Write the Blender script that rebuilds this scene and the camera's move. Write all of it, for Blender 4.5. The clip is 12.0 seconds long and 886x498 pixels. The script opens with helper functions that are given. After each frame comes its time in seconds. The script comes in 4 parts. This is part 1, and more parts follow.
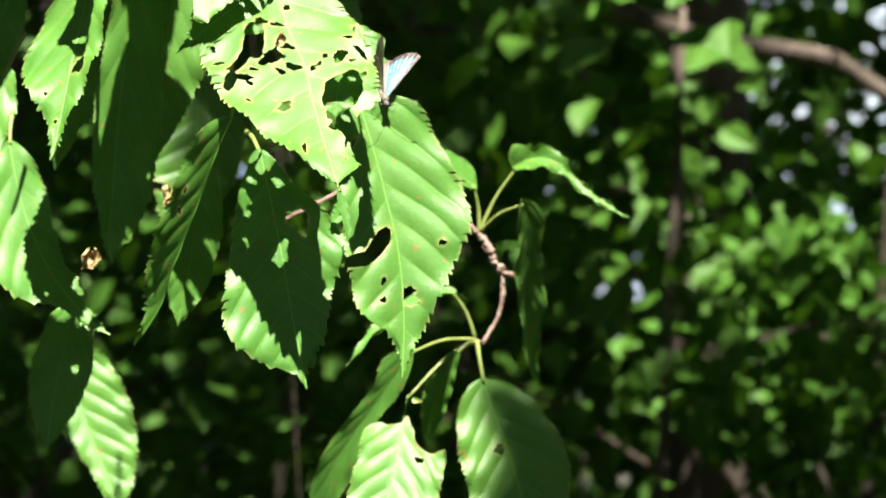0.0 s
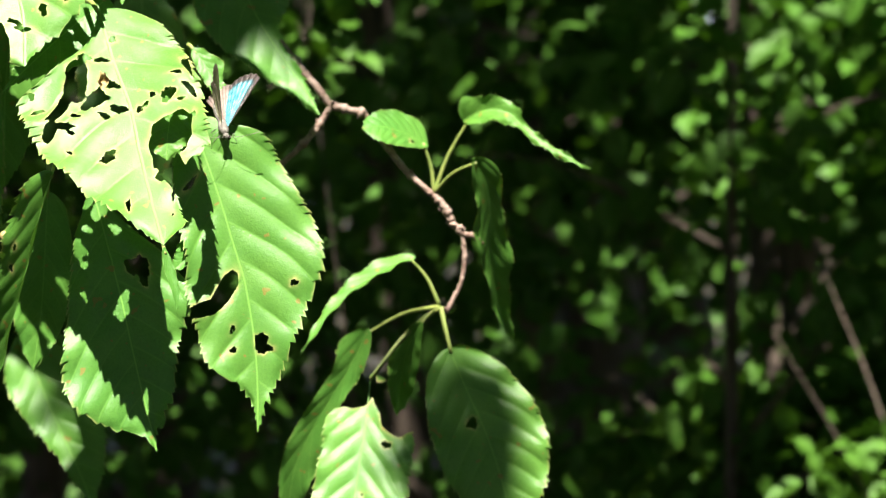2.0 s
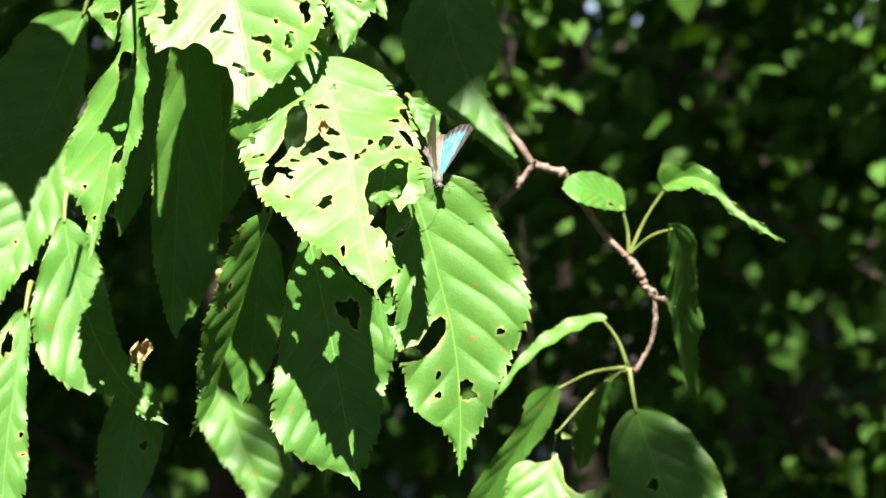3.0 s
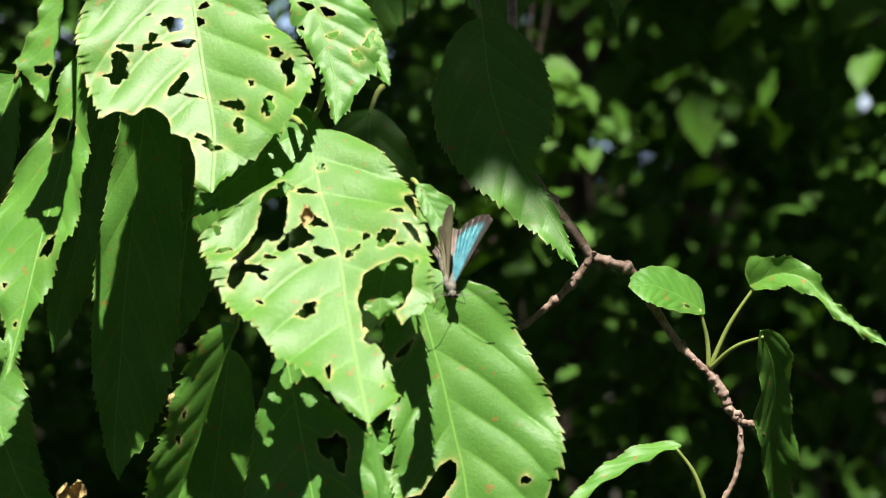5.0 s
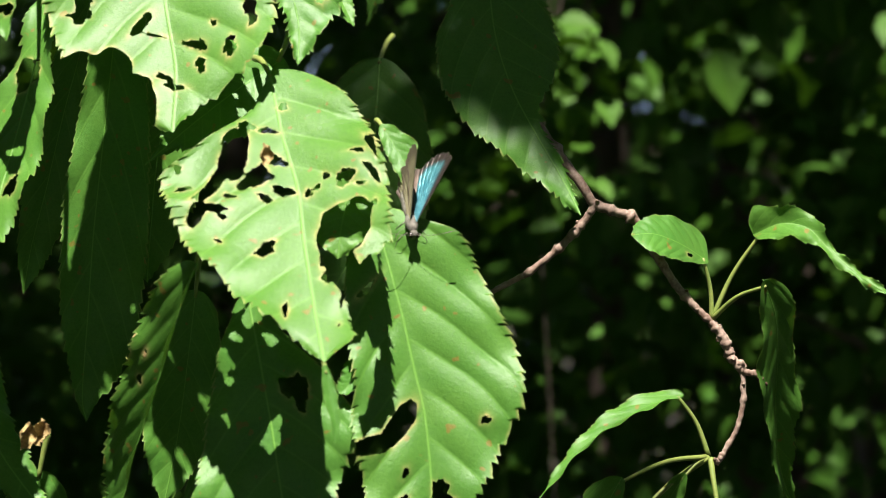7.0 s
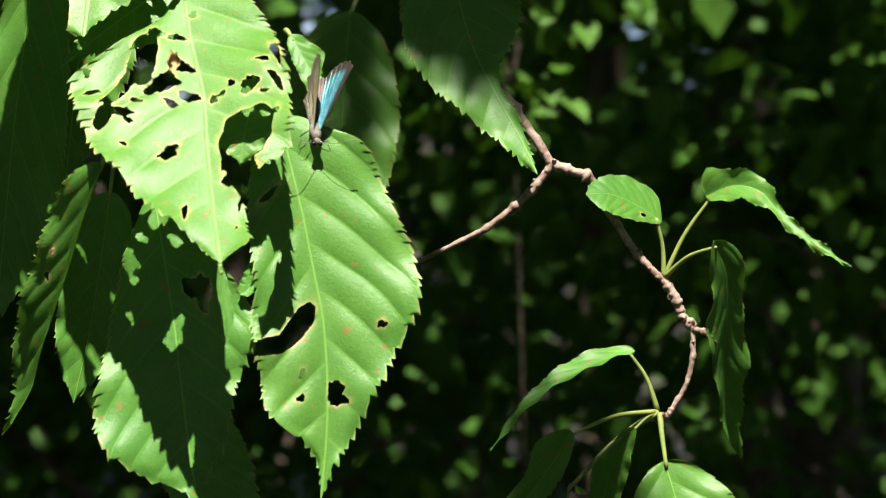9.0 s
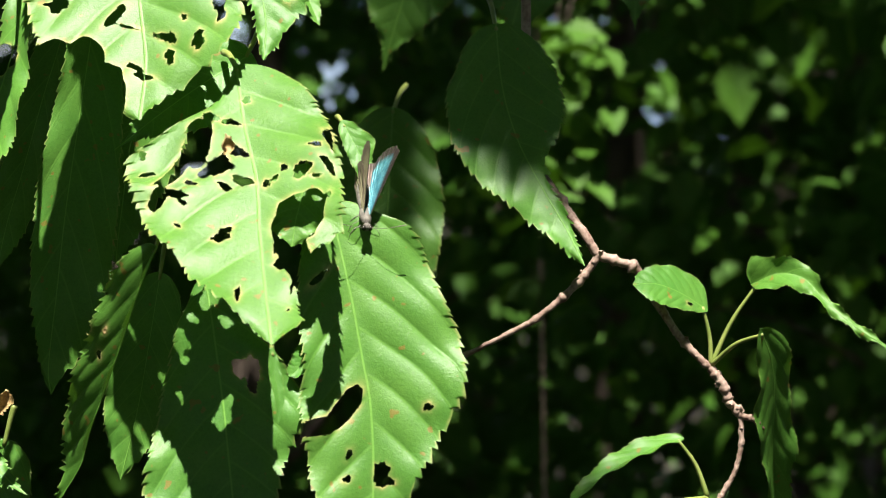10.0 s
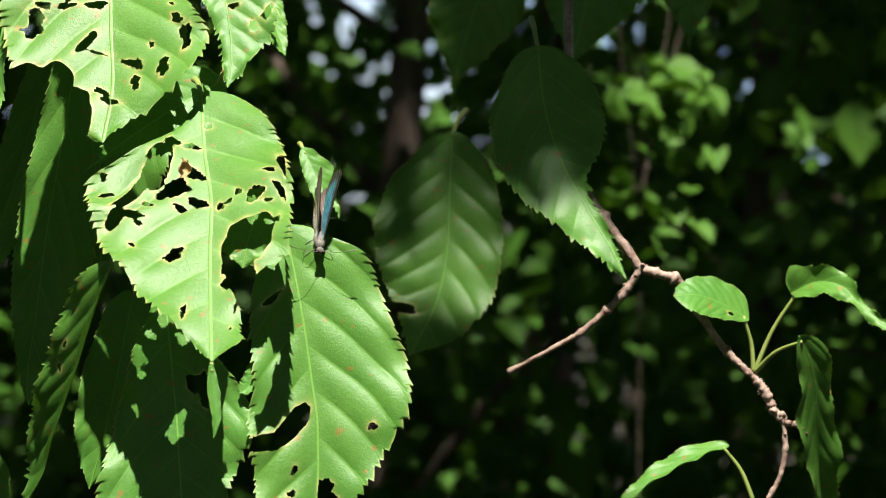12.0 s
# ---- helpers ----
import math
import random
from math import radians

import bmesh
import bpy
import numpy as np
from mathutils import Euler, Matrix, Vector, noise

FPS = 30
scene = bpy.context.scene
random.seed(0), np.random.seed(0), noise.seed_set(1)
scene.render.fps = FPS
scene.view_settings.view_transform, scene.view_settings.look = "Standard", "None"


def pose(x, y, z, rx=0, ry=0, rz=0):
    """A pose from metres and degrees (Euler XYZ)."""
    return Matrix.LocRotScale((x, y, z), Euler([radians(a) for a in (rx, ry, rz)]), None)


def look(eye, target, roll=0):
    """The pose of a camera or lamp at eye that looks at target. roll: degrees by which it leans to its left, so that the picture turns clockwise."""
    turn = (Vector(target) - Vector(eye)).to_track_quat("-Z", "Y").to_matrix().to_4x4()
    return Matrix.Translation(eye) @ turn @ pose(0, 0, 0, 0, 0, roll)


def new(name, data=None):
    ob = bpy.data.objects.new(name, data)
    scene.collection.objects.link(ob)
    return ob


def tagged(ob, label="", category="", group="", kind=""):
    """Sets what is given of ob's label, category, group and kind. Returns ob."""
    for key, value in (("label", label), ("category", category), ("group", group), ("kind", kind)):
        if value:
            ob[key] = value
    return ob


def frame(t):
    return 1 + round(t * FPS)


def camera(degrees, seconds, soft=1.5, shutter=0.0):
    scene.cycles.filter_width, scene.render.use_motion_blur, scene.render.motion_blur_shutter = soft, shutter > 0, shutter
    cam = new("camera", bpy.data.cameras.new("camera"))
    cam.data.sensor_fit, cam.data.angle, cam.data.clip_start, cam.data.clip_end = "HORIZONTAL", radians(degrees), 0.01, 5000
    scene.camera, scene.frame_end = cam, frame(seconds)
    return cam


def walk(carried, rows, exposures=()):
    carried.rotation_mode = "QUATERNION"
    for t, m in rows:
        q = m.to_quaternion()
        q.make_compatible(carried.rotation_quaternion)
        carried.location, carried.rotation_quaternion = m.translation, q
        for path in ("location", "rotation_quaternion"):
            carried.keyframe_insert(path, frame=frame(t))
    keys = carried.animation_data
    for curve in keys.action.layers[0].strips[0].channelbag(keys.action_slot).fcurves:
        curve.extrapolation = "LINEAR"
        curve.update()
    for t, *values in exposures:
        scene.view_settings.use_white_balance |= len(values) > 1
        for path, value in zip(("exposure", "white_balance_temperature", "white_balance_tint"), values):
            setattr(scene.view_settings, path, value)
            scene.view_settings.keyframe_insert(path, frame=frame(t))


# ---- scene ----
# ---- camera and its walk ----
cam = camera(16, 12.0, soft=0.5)
cam.data.dof.use_dof = True
cam.data.dof.focus_distance = 0.81
cam.data.dof.aperture_fstop = 34.0

PATH = [
    (0, (-0.0756, -0.9440, 1.5087), (0.0278, 0.0498, 1.5479), -0.03),
    (0.5, (-0.1078, -0.9220, 1.5540), (0.0137, 0.0704, 1.5729), -1.17),
    (1, (-0.1040, -0.9138, 1.5883), (0.0252, 0.0778, 1.5861), -1.96),
    (1.5, (-0.0507, -0.9129, 1.6165), (0.0560, 0.0805, 1.5746), -3.60),
    (2, (0.0186, -0.8876, 1.6080), (0.0705, 0.1092, 1.5478), -3.60),
    (2.5, (0.0395, -0.8952, 1.6116), (0.0425, 0.1019, 1.5355), -2.54),
    (3, (0.0117, -0.9051, 1.6163), (0.0058, 0.0936, 1.5673), -1.42),
    (3.5, (0.0161, -0.8984, 1.6123), (0.0139, 0.1008, 1.5744), -1.19),
    (3.7, (0.0289, -0.8566, 1.6085), (0.0199, 0.1429, 1.5785), -0.98),
    (5.5, (0.0000, -0.7115, 1.6000), (-0.0001, 0.2885, 1.6001), 0.00),
    (6, (0.0032, -0.7084, 1.5951), (0.0009, 0.2916, 1.5846), -0.37),
    (6.5, (0.0203, -0.7137, 1.5866), (0.0125, 0.2862, 1.5716), -0.69),
    (6.7, (0.0256, -0.7149, 1.5913), (0.0083, 0.2848, 1.5781), -0.16),
    (8.3, (0.0240, -0.7198, 1.6024), (0.0099, 0.2797, 1.5759), 0.40),
    (8.5, (0.0353, -0.7204, 1.6035), (0.0160, 0.2787, 1.5653), 0.51),
    (9, (0.0522, -0.7357, 1.5938), (0.0303, 0.2633, 1.5555), 1.32),
    (9.5, (0.0562, -0.7486, 1.5910), (0.0334, 0.2509, 1.5676), 2.46),
    (10, (0.0443, -0.7478, 1.5951), (0.0176, 0.2517, 1.5821), 2.23),
    (10.5, (0.0322, -0.7479, 1.5996), (0.0003, 0.2516, 1.5935), 2.17),
    (11, (0.0396, -0.7467, 1.5962), (-0.0011, 0.2525, 1.5963), 1.85),
    (11.5, (0.0630, -0.7434, 1.5911), (0.0071, 0.2550, 1.5903), 2.51),
    (12, (0.1025, -0.7693, 1.5966), (0.0172, 0.2270, 1.5910), 3.62),
]
EXPOSURES = [(0, 2.0), (1.0, 1.84), (2.5, 2.10), (3.7, 1.76), (5.5, 1.32), (8.5, 1.46), (9.5, 1.58), (10.5, 1.42), (12, 1.36)]
walk(cam, [(t, look(eye, target, roll)) for t, eye, target, roll in PATH], EXPOSURES)

# ---- world and sun ----
SUN_WAY = Vector((0.0, 0.42, -0.90)).normalized()
elevation = math.asin(-SUN_WAY.z)
rotation = math.atan2(-SUN_WAY.x, -SUN_WAY.y)
world = bpy.data.worlds.new("sky")
scene.world = world
world.use_nodes = True
sky = world.node_tree.nodes.new("ShaderNodeTexSky")
sky.sky_type, sky.sun_disc = "NISHITA", False
sky.sun_elevation, sky.sun_rotation = elevation, rotation
back = world.node_tree.nodes["Background"]
back.inputs["Strength"].default_value = 0.062
world.node_tree.links.new(sky.outputs["Color"], back.inputs["Color"])
sun = new("sun", bpy.data.lights.new("sun", "SUN"))
sun.data.energy, sun.data.angle, sun.data.color = 5.0, radians(0.53), (1.0, 0.95, 0.86)
sun.rotation_mode = "QUATERNION"
sun.rotation_quaternion = SUN_WAY.to_track_quat("-Z", "Y")


# ---- materials ----
def nodes_of(name):
    m = bpy.data.materials.new(name)
    m.use_nodes = True
    t = m.node_tree
    t.nodes.clear()

    def add(kind, **sets):
        n = t.nodes.new(kind)
        for k, v in sets.items():
            if k == "operation":
                n.operation = v
            elif k == "blend":
                n.blend_type = v
            elif k == "data_type":
                n.data_type = v
            elif k == "attribute":
                n.attribute_name = v
            else:
                n.inputs[k].default_value = v
        return n

    def math_(op, a, b=None, c=None):
        n = add("ShaderNodeMath", operation=op)
        for i, v in enumerate((a, b, c)):
            if v is None:
                continue
            if isinstance(v, (int, float)):
                n.inputs[i].default_value = v
            else:
                t.links.new(v, n.inputs[i])
        return n.outputs[0]

    def mix(fac, a, b, blend="MIX"):
        n = t.nodes.new("ShaderNodeMix")
        n.data_type, n.blend_type = "RGBA", blend
        for i, v in ((0, fac), (6, a), (7, b)):
            if isinstance(v, (int, float)):
                n.inputs[i].default_value = v
            elif isinstance(v, tuple):
                n.inputs[i].default_value = (*v, 1)
            else:
                t.links.new(v, n.inputs[i])
        return n.outputs[2]

    def ramp(value, lo, hi):
        n = t.nodes.new("ShaderNodeMapRange")
        n.inputs[1].default_value, n.inputs[2].default_value = lo, hi
        t.links.new(value, n.inputs[0])
        return n.outputs[0]

    def noise_(coord, scale, detail=3.0, rough=0.55):
        n = t.nodes.new("ShaderNodeTexNoise")
        n.inputs["Scale"].default_value, n.inputs["Detail"].default_value = scale, detail
        n.inputs["Roughness"].default_value = rough
        t.links.new(coord, n.inputs["Vector"])
        return n.outputs[0]

    return m, t, add, math_, mix, ramp, noise_


def leaf_material(name, front, thin, rim, translucency=0.17, rough=0.44, veins=True, shine=0.34):
    """A leaf: a waxy upper side that lets some light through, with veins, mottling and pale eaten rims."""
    m, t, add, math_, mix, ramp, noise_ = nodes_of(name)
    out = add("ShaderNodeOutputMaterial")
    co = add("ShaderNodeTexCoord").outputs["Object"]
    info = add("ShaderNodeObjectInfo").outputs["Random"]
    coarse, fine = noise_(co, 90.0), noise_(co, 1300.0, 4.0)
    colour = mix(ramp(coarse, 0.35, 0.7), front, tuple(c * k for c, k in zip(front, (1.45, 1.2, 1.3))))
    colour = mix(math_("MULTIPLY", info, 0.45), colour, tuple(c * k for c, k in zip(front, (1.5, 1.1, 1.0))))
    colour = mix(math_("MULTIPLY", ramp(fine, 0.45, 0.75), 0.35), colour, tuple(c * 0.6 for c in front))
    height = fine
    if veins:
        uv = add("ShaderNodeUVMap").outputs[0]
        sep = add("ShaderNodeSeparateXYZ")
        t.links.new(uv, sep.inputs[0])
        side = math_("ABSOLUTE", sep.outputs[1])
        q = math_("SUBTRACT", math_("MULTIPLY", sep.outputs[0], 8.0), math_("MULTIPLY", math_("ADD", side, math_("MULTIPLY", math_("MULTIPLY", side, side), 0.6)), 1.6))
        q = math_("ADD", q, math_("MULTIPLY", math_("SIGN", sep.outputs[1]), 0.25))
        near = math_("ABSOLUTE", math_("SUBTRACT", math_("FRACT", math_("ADD", q, 0.5)), 0.5))
        vein = ramp(near, 0.055, 0.015)
        mid = ramp(side, 0.016, 0.006)
        web = add("ShaderNodeTexVoronoi", Scale=520.0)
        web.feature = "DISTANCE_TO_EDGE"
        t.links.new(co, web.inputs["Vector"])
        net = ramp(web.outputs["Distance"], 0.09, 0.0)
        lines = math_("MAXIMUM", math_("MULTIPLY", vein, 0.26), math_("MAXIMUM", math_("MULTIPLY", mid, 0.7), math_("MULTIPLY", net, 0.07)))
        colour = mix(math_("MULTIPLY", lines, 0.85), colour, tuple(c * k for c, k in zip(front, (3.0, 2.1, 2.6))))
        fuzz = noise_(co, 3600.0, 2.0)
        height = math_("SUBTRACT", math_("ADD", math_("MULTIPLY", fine, 0.35), math_("MULTIPLY", fuzz, 0.30)), math_("MULTIPLY", lines, 0.55))
        spots = ramp(noise_(co, 330.0, 1.0), 0.70, 0.74)
        colour = mix(math_("MULTIPLY", spots, 0.7), colour, (0.22, 0.13, 0.03))
        edge = add("ShaderNodeAttribute", attribute="rim").outputs["Fac"]
        worn = math_("MULTIPLY", edge, ramp(noise_(co, 260.0), 0.34, 0.66))
        colour = mix(worn, colour, rim)
    bump = add("ShaderNodeBump", Strength=0.55, Distance=0.0004)
    t.links.new(height, bump.inputs["Height"])
    skin = add("ShaderNodeBsdfPrincipled", Roughness=rough)
    skin.inputs["Specular IOR Level"].default_value = shine
    t.links.new(colour, skin.inputs["Base Color"])
    t.links.new(bump.outputs[0], skin.inputs["Normal"])
    glow = add("ShaderNodeBsdfTranslucent")
    through_colour = mix(0.45, mix(1.0, colour, (2.2, 2.3, 1.2), "MULTIPLY"), thin)
    t.links.new(through_colour, glow.inputs["Color"])
    both = add("ShaderNodeMixShader", Fac=translucency)
    t.links.new(skin.outputs[0], both.inputs[1])
    t.links.new(glow.outputs[0], both.inputs[2])
    t.links.new(both.outputs[0], out.inputs["Surface"])
    return m


def plain_material(name, dark, light, scale, rough=0.7, bump=0.5, depth=0.001, metal=0.0, spec=0.4, stretch=(1, 1, 1)):
    """A rough surface of two colours, mixed at two scales, with relief."""
    m, t, add, math_, mix, ramp, noise_ = nodes_of(name)
    out = add("ShaderNodeOutputMaterial")
    mapped = add("ShaderNodeMapping", Scale=stretch)
    t.links.new(add("ShaderNodeTexCoord").outputs["Object"], mapped.inputs["Vector"])
    co = mapped.outputs[0]
    coarse, fine = noise_(co, scale), noise_(co, scale * 7, 4.0)
    blend = math_("ADD", math_("MULTIPLY", coarse, 0.65), math_("MULTIPLY", fine, 0.35))
    colour = mix(ramp(blend, 0.36, 0.64), dark, light)
    skin = add("ShaderNodeBsdfPrincipled", Roughness=rough, Metallic=metal)
    skin.inputs["Specular IOR Level"].default_value = spec
    relief = add("ShaderNodeBump", Strength=bump, Distance=depth)
    t.links.new(blend, relief.inputs["Height"])
    t.links.new(colour, skin.inputs["Base Color"])
    t.links.new(relief.outputs[0], skin.inputs["Normal"])
    t.links.new(skin.outputs[0], out.inputs["Surface"])
    return m


RIM = (0.46, 0.40, 0.15)
LEAF = leaf_material("cherry_leaf", (0.062, 0.188, 0.026), (0.16, 0.36, 0.015), RIM, 0.12, 0.42)
WOOD_LEAF = leaf_material("woodland_leaf", (0.040, 0.118, 0.012), (0.11, 0.27, 0.01), RIM, 0.10, 0.55, veins=False, shine=0.20)
RIB = plain_material("leaf_rib", (0.12, 0.27, 0.05), (0.17, 0.33, 0.07), 300, 0.5, 0.2, 0.0002)
STALK = plain_material("leaf_stalk", (0.15, 0.21, 0.045), (0.25, 0.29, 0.075), 200, 0.45, 0.2, 0.0002)
TWIG_BARK = plain_material("twig_bark", (0.13, 0.070, 0.048), (0.44, 0.32, 0.26), 170, 0.6, 0.8, 0.0006, stretch=(1, 1, 1))
BARK = plain_material("bark", (0.03, 0.022, 0.016), (0.14, 0.105, 0.08), 28, 0.85, 1.0, 0.01, stretch=(1, 1, 0.3))
SOIL = plain_material("forest_floor", (0.018, 0.013, 0.008), (0.055, 0.045, 0.022), 3.0, 0.9, 1.0, 0.02)
DEAD = plain_material("withered_leaf", (0.20, 0.12, 0.045), (0.55, 0.42, 0.18), 250, 0.7, 0.7, 0.0006)


# ---- building helpers ----
def part(name, verts, faces, material, parent, label="", smooth=True):
    me = bpy.data.meshes.new(name)
    me.from_pydata([tuple(v) for v in verts], [], faces)
    me.materials.append(material)
    if smooth:
        me.polygons.foreach_set("use_smooth", [True] * len(me.polygons))
    me.update()
    ob = new(name, me)
    ob.parent = parent
    if label:
        tagged(ob, label)
    return ob


def thing(name, place, label, category, group="", kind=""):
    ob = new(name)
    ob.location = place
    ob.empty_display_size = 0.02
    return tagged(ob, label, category, group, kind)


def tube(points, radii, sides=8, bumps=0.0, rng=None):
    """Vertices and faces of a tapered tube along the points."""
    pts = [Vector(p) for p in points]
    verts, faces = [], []
    up = Vector((0.31, 0.9, 0.3))
    for i, p in enumerate(pts):
        way = (pts[min(i + 1, len(pts) - 1)] - pts[max(i - 1, 0)]).normalized()
        a = way.cross(up).normalized()
        b = way.cross(a)
        for s in range(sides):
            ang = 2 * math.pi * s / sides
            r = radii[i] * (1 + (rng.uniform(-bumps, bumps) if rng else 0))
            verts.append(p + r * (math.cos(ang) * a + math.sin(ang) * b))
    for i in range(len(pts) - 1):
        for s in range(sides):
            n = (s + 1) % sides
            faces.append((i * sides + s, i * sides + n, (i + 1) * sides + n, (i + 1) * sides + s))
    faces.append(tuple(range(sides))[::-1])
    faces.append(tuple((len(pts) - 1) * sides + s for s in range(sides)))
    return verts, faces


def glide(points, n):
    """n points along a smooth curve through the given ones."""
    pts = [Vector(p) for p in points]
    ext = [2 * pts[0] - pts[1], *pts, 2 * pts[-1] - pts[-2]]
    out = []
    for k in range(n):
        s = k / (n - 1) * (len(pts) - 1)
        i = min(int(s), len(pts) - 2)
        f = s - i
        a, b, c, d = ext[i:i + 4]
        out.append(0.5 * ((2 * b) + (c - a) * f + (2 * a - 5 * b + 4 * c - d) * f * f + (3 * b - a - 3 * c + d) * f ** 3))
    return out


def ellipsoid(centre, radii, rings=10, sides=14, axis=(0, 1, 0)):
    verts, faces = [], []
    rot = Vector((0, 1, 0)).rotation_difference(Vector(axis)).to_matrix()
    for i in range(rings + 1):
        a = math.pi * i / rings
        for k in range(sides):
            b = 2 * math.pi * k / sides
            p = Vector((radii[0] * math.sin(a) * math.cos(b), radii[1] * math.cos(a), radii[2] * math.sin(a) * math.sin(b)))
            verts.append(rot @ p + Vector(centre))
    for i in range(rings):
        for k in range(sides):
            n = (k + 1) % sides
            faces.append((i * sides + k, i * sides + n, (i + 1) * sides + n, (i + 1) * sides + k))
    return verts, faces


def leaf(parent, label, spine, left, right, facing, stalk_from, seed=0, fold=(5, 5), holes=(), bites=(), furrow=1.0, rows=170, cols=90, wave=1.0, teeth=1.0):
    """One serrated cherry leaf: a blade along a bent midrib, with eaten holes, and its rib and stalk.
    left and right: half widths in millimetres at even steps from base to tip. fold: degrees by which each half is turned up.
    holes and bites: share of the length, millimetres across, two radii in millimetres and a turn in degrees."""
    rng = np.random.default_rng(seed)
    origin = np.array(parent.location)
    path = np.array(glide(spine, 400)) - origin
    gone = np.concatenate([[0], np.cumsum(np.linalg.norm(np.diff(path, axis=0), axis=1))])
    length = gone[-1]
    u1 = np.linspace(0, 1, rows + 1)
    mid = np.stack([np.interp(u1 * length, gone, path[:, k]) for k in range(3)], -1)
    ex = np.gradient(mid, axis=0)
    ex /= np.linalg.norm(ex, axis=1)[:, None]
    ez = np.array(facing, float)[None] - (ex @ np.array(facing, float))[:, None] * ex
    ez /= np.linalg.norm(ez, axis=1)[:, None]
    ey = -np.cross(ex, ez)

    def widths(steps):
        steps = np.array(steps) / 1000
        s = np.linspace(0, 1, len(steps))
        w = np.interp(u1, s, steps)
        w = np.where(u1 < s[1], steps[1] * np.sqrt(np.clip(u1 / s[1], 0, 1)), w)
        ease = max(1, rows // (3 * len(steps)))
        soft = np.convolve(np.pad(w, ease, mode="edge"), np.ones(2 * ease + 1) / (2 * ease + 1), mode="valid")
        return np.where((u1 < 0.03) | (u1 > 0.985), w, soft)[:, None]

    wl, wr = widths(left), widths(right)
    half = max(max(left), max(right), 1.0) / 1000
    u = u1[:, None] * np.ones((1, cols + 1))
    v = np.ones((rows + 1, 1)) * np.linspace(-1, 1, cols + 1)[None]
    v = np.sign(v) * np.abs(v) ** 0.92
    count = max(14, int(length / 0.0025))
    jag = rng.uniform(0.5, 1.5, (count + 2, 2))
    beat = u * count + 0.30 * np.sin(u * 37 + seed * 1.7 + np.sign(v)) + 0.22 * np.sin(u * 83 + seed)
    tooth = np.clip(np.floor(beat), 0, count + 1).astype(int)
    saw = beat % 1.0
    tall = np.where(v > 0, jag[tooth, 0], jag[tooth, 1])
    outer = np.clip((np.abs(v) - 0.88) / 0.12, 0, 1)
    amp = teeth * np.minimum(0.0012, 0.075 * half) * tall * np.clip(np.sin(np.pi * u) * 4, 0.2, 1)
    x = u * length + outer * amp * 0.7 * saw
    y = v * np.where(v < 0, wl, wr) + np.sign(v) * outer * amp * (saw - 0.35)
    # eaten places
    near = np.full(x.shape, 1.0)
    cell = max(length / rows, 2 * half / cols)
    for group, rough, power in ((holes, 0.20, 2.0), (bites, 0.07, 3.0)):
        for cu, cw, ra, rb, turn in group:
            ca, sa = math.cos(radians(turn)), math.sin(radians(turn))
            px, py = x - cu * length, y - cw / 1000
            dx, dy = (px * ca + py * sa) * 1000 / ra, (py * ca - px * sa) * 1000 / rb
            ang = np.arctan2(dy, dx)
            ph = rng.uniform(0, 6.3, 4)
            lim = 1 + rough * (np.sin(2 * ang + ph[0]) + 0.7 * np.sin(3 * ang + ph[1]) + 0.5 * np.sin(5 * ang + ph[2]) + 0.4 * np.sin(9 * ang + ph[3]))
            lim = np.maximum(lim, 0.35)
            rad = (np.abs(dx) ** power + np.abs(dy) ** power) ** (1 / power) + 1e-9
            dist = (rad - lim) * min(ra, rb) / 1000
            pull = np.abs(dist) < 0.5 * cell
            k = np.where(pull, lim / rad, 1.0)
            x, y = cu * length + px * k, cw / 1000 + py * k
            near = np.minimum(near, np.where(pull, 0.0, dist))
    s = np.abs(y) / half
    full = np.where(v < 0, wl, wr) / half
    q = u * 8.0 - (s + 0.6 * s * s) * 1.6 + 0.25 * np.sign(v)
    inside = np.clip(s * 5, 0, 1) * np.clip((full - s) * 5, 0, 1)
    pillow = 0.00034 * furrow * min(1.0, half / 0.02) * (np.abs(np.sin(np.pi * q)) ** 0.8 - 0.6) * inside
    lo = 0.0
    for k in range(3):
        a, b, c = rng.uniform(40, 110), rng.uniform(30, 90), rng.uniform(0, 6.3)
        lo = lo + wave * 0.0006 * np.sin(x * a + y * b * (1 if k % 2 else -1) + c) * (0.3 + s)
    edge = wave * 0.0010 * min(1.0, half / 0.015) * np.sin(u * 31 + seed + np.sign(v) * 1.3) * np.clip(s / np.maximum(full, 0.05), 0, 1) ** 3
    bend = np.where(v < 0, radians(fold[0]), radians(fold[1]))
    turnup = np.sqrt(y * y + 4e-7) - 6e-4
    z = turnup * np.sin(bend) + pillow + lo + edge
    y2 = y * np.cos(bend)
    row = x / length * rows
    i0 = np.clip(np.floor(row).astype(int), 0, rows - 1)
    f = (row - i0)[..., None]
    base = mid[i0] * (1 - f) + mid[i0 + 1] * f
    P = base + y2[..., None] * ey[i0] + z[..., None] * ez[i0]
    idx = np.arange((rows + 1) * (cols + 1)).reshape(rows + 1, cols + 1)
    keep = (near[:-1, :-1] + near[1:, :-1] + near[:-1, 1:] + near[1:, 1:]) / 4 > 0
    quads = np.stack([idx[:-1, :-1], idx[:-1, 1:], idx[1:, 1:], idx[1:, :-1]], -1)[keep]
    used, inv = np.unique(quads, return_inverse=True)
    quads = inv.reshape(-1, 4)
    ob = part("leaf", P.reshape(-1, 3)[used].tolist(), quads.tolist(), LEAF, parent, label)
    me = ob.data
    layer = me.uv_layers.new(name="leaf")
    uvs = np.stack([u, y / half], -1).reshape(-1, 2)[used]
    layer.data.foreach_set("uv", uvs[quads.ravel()].astype(np.float32).ravel())
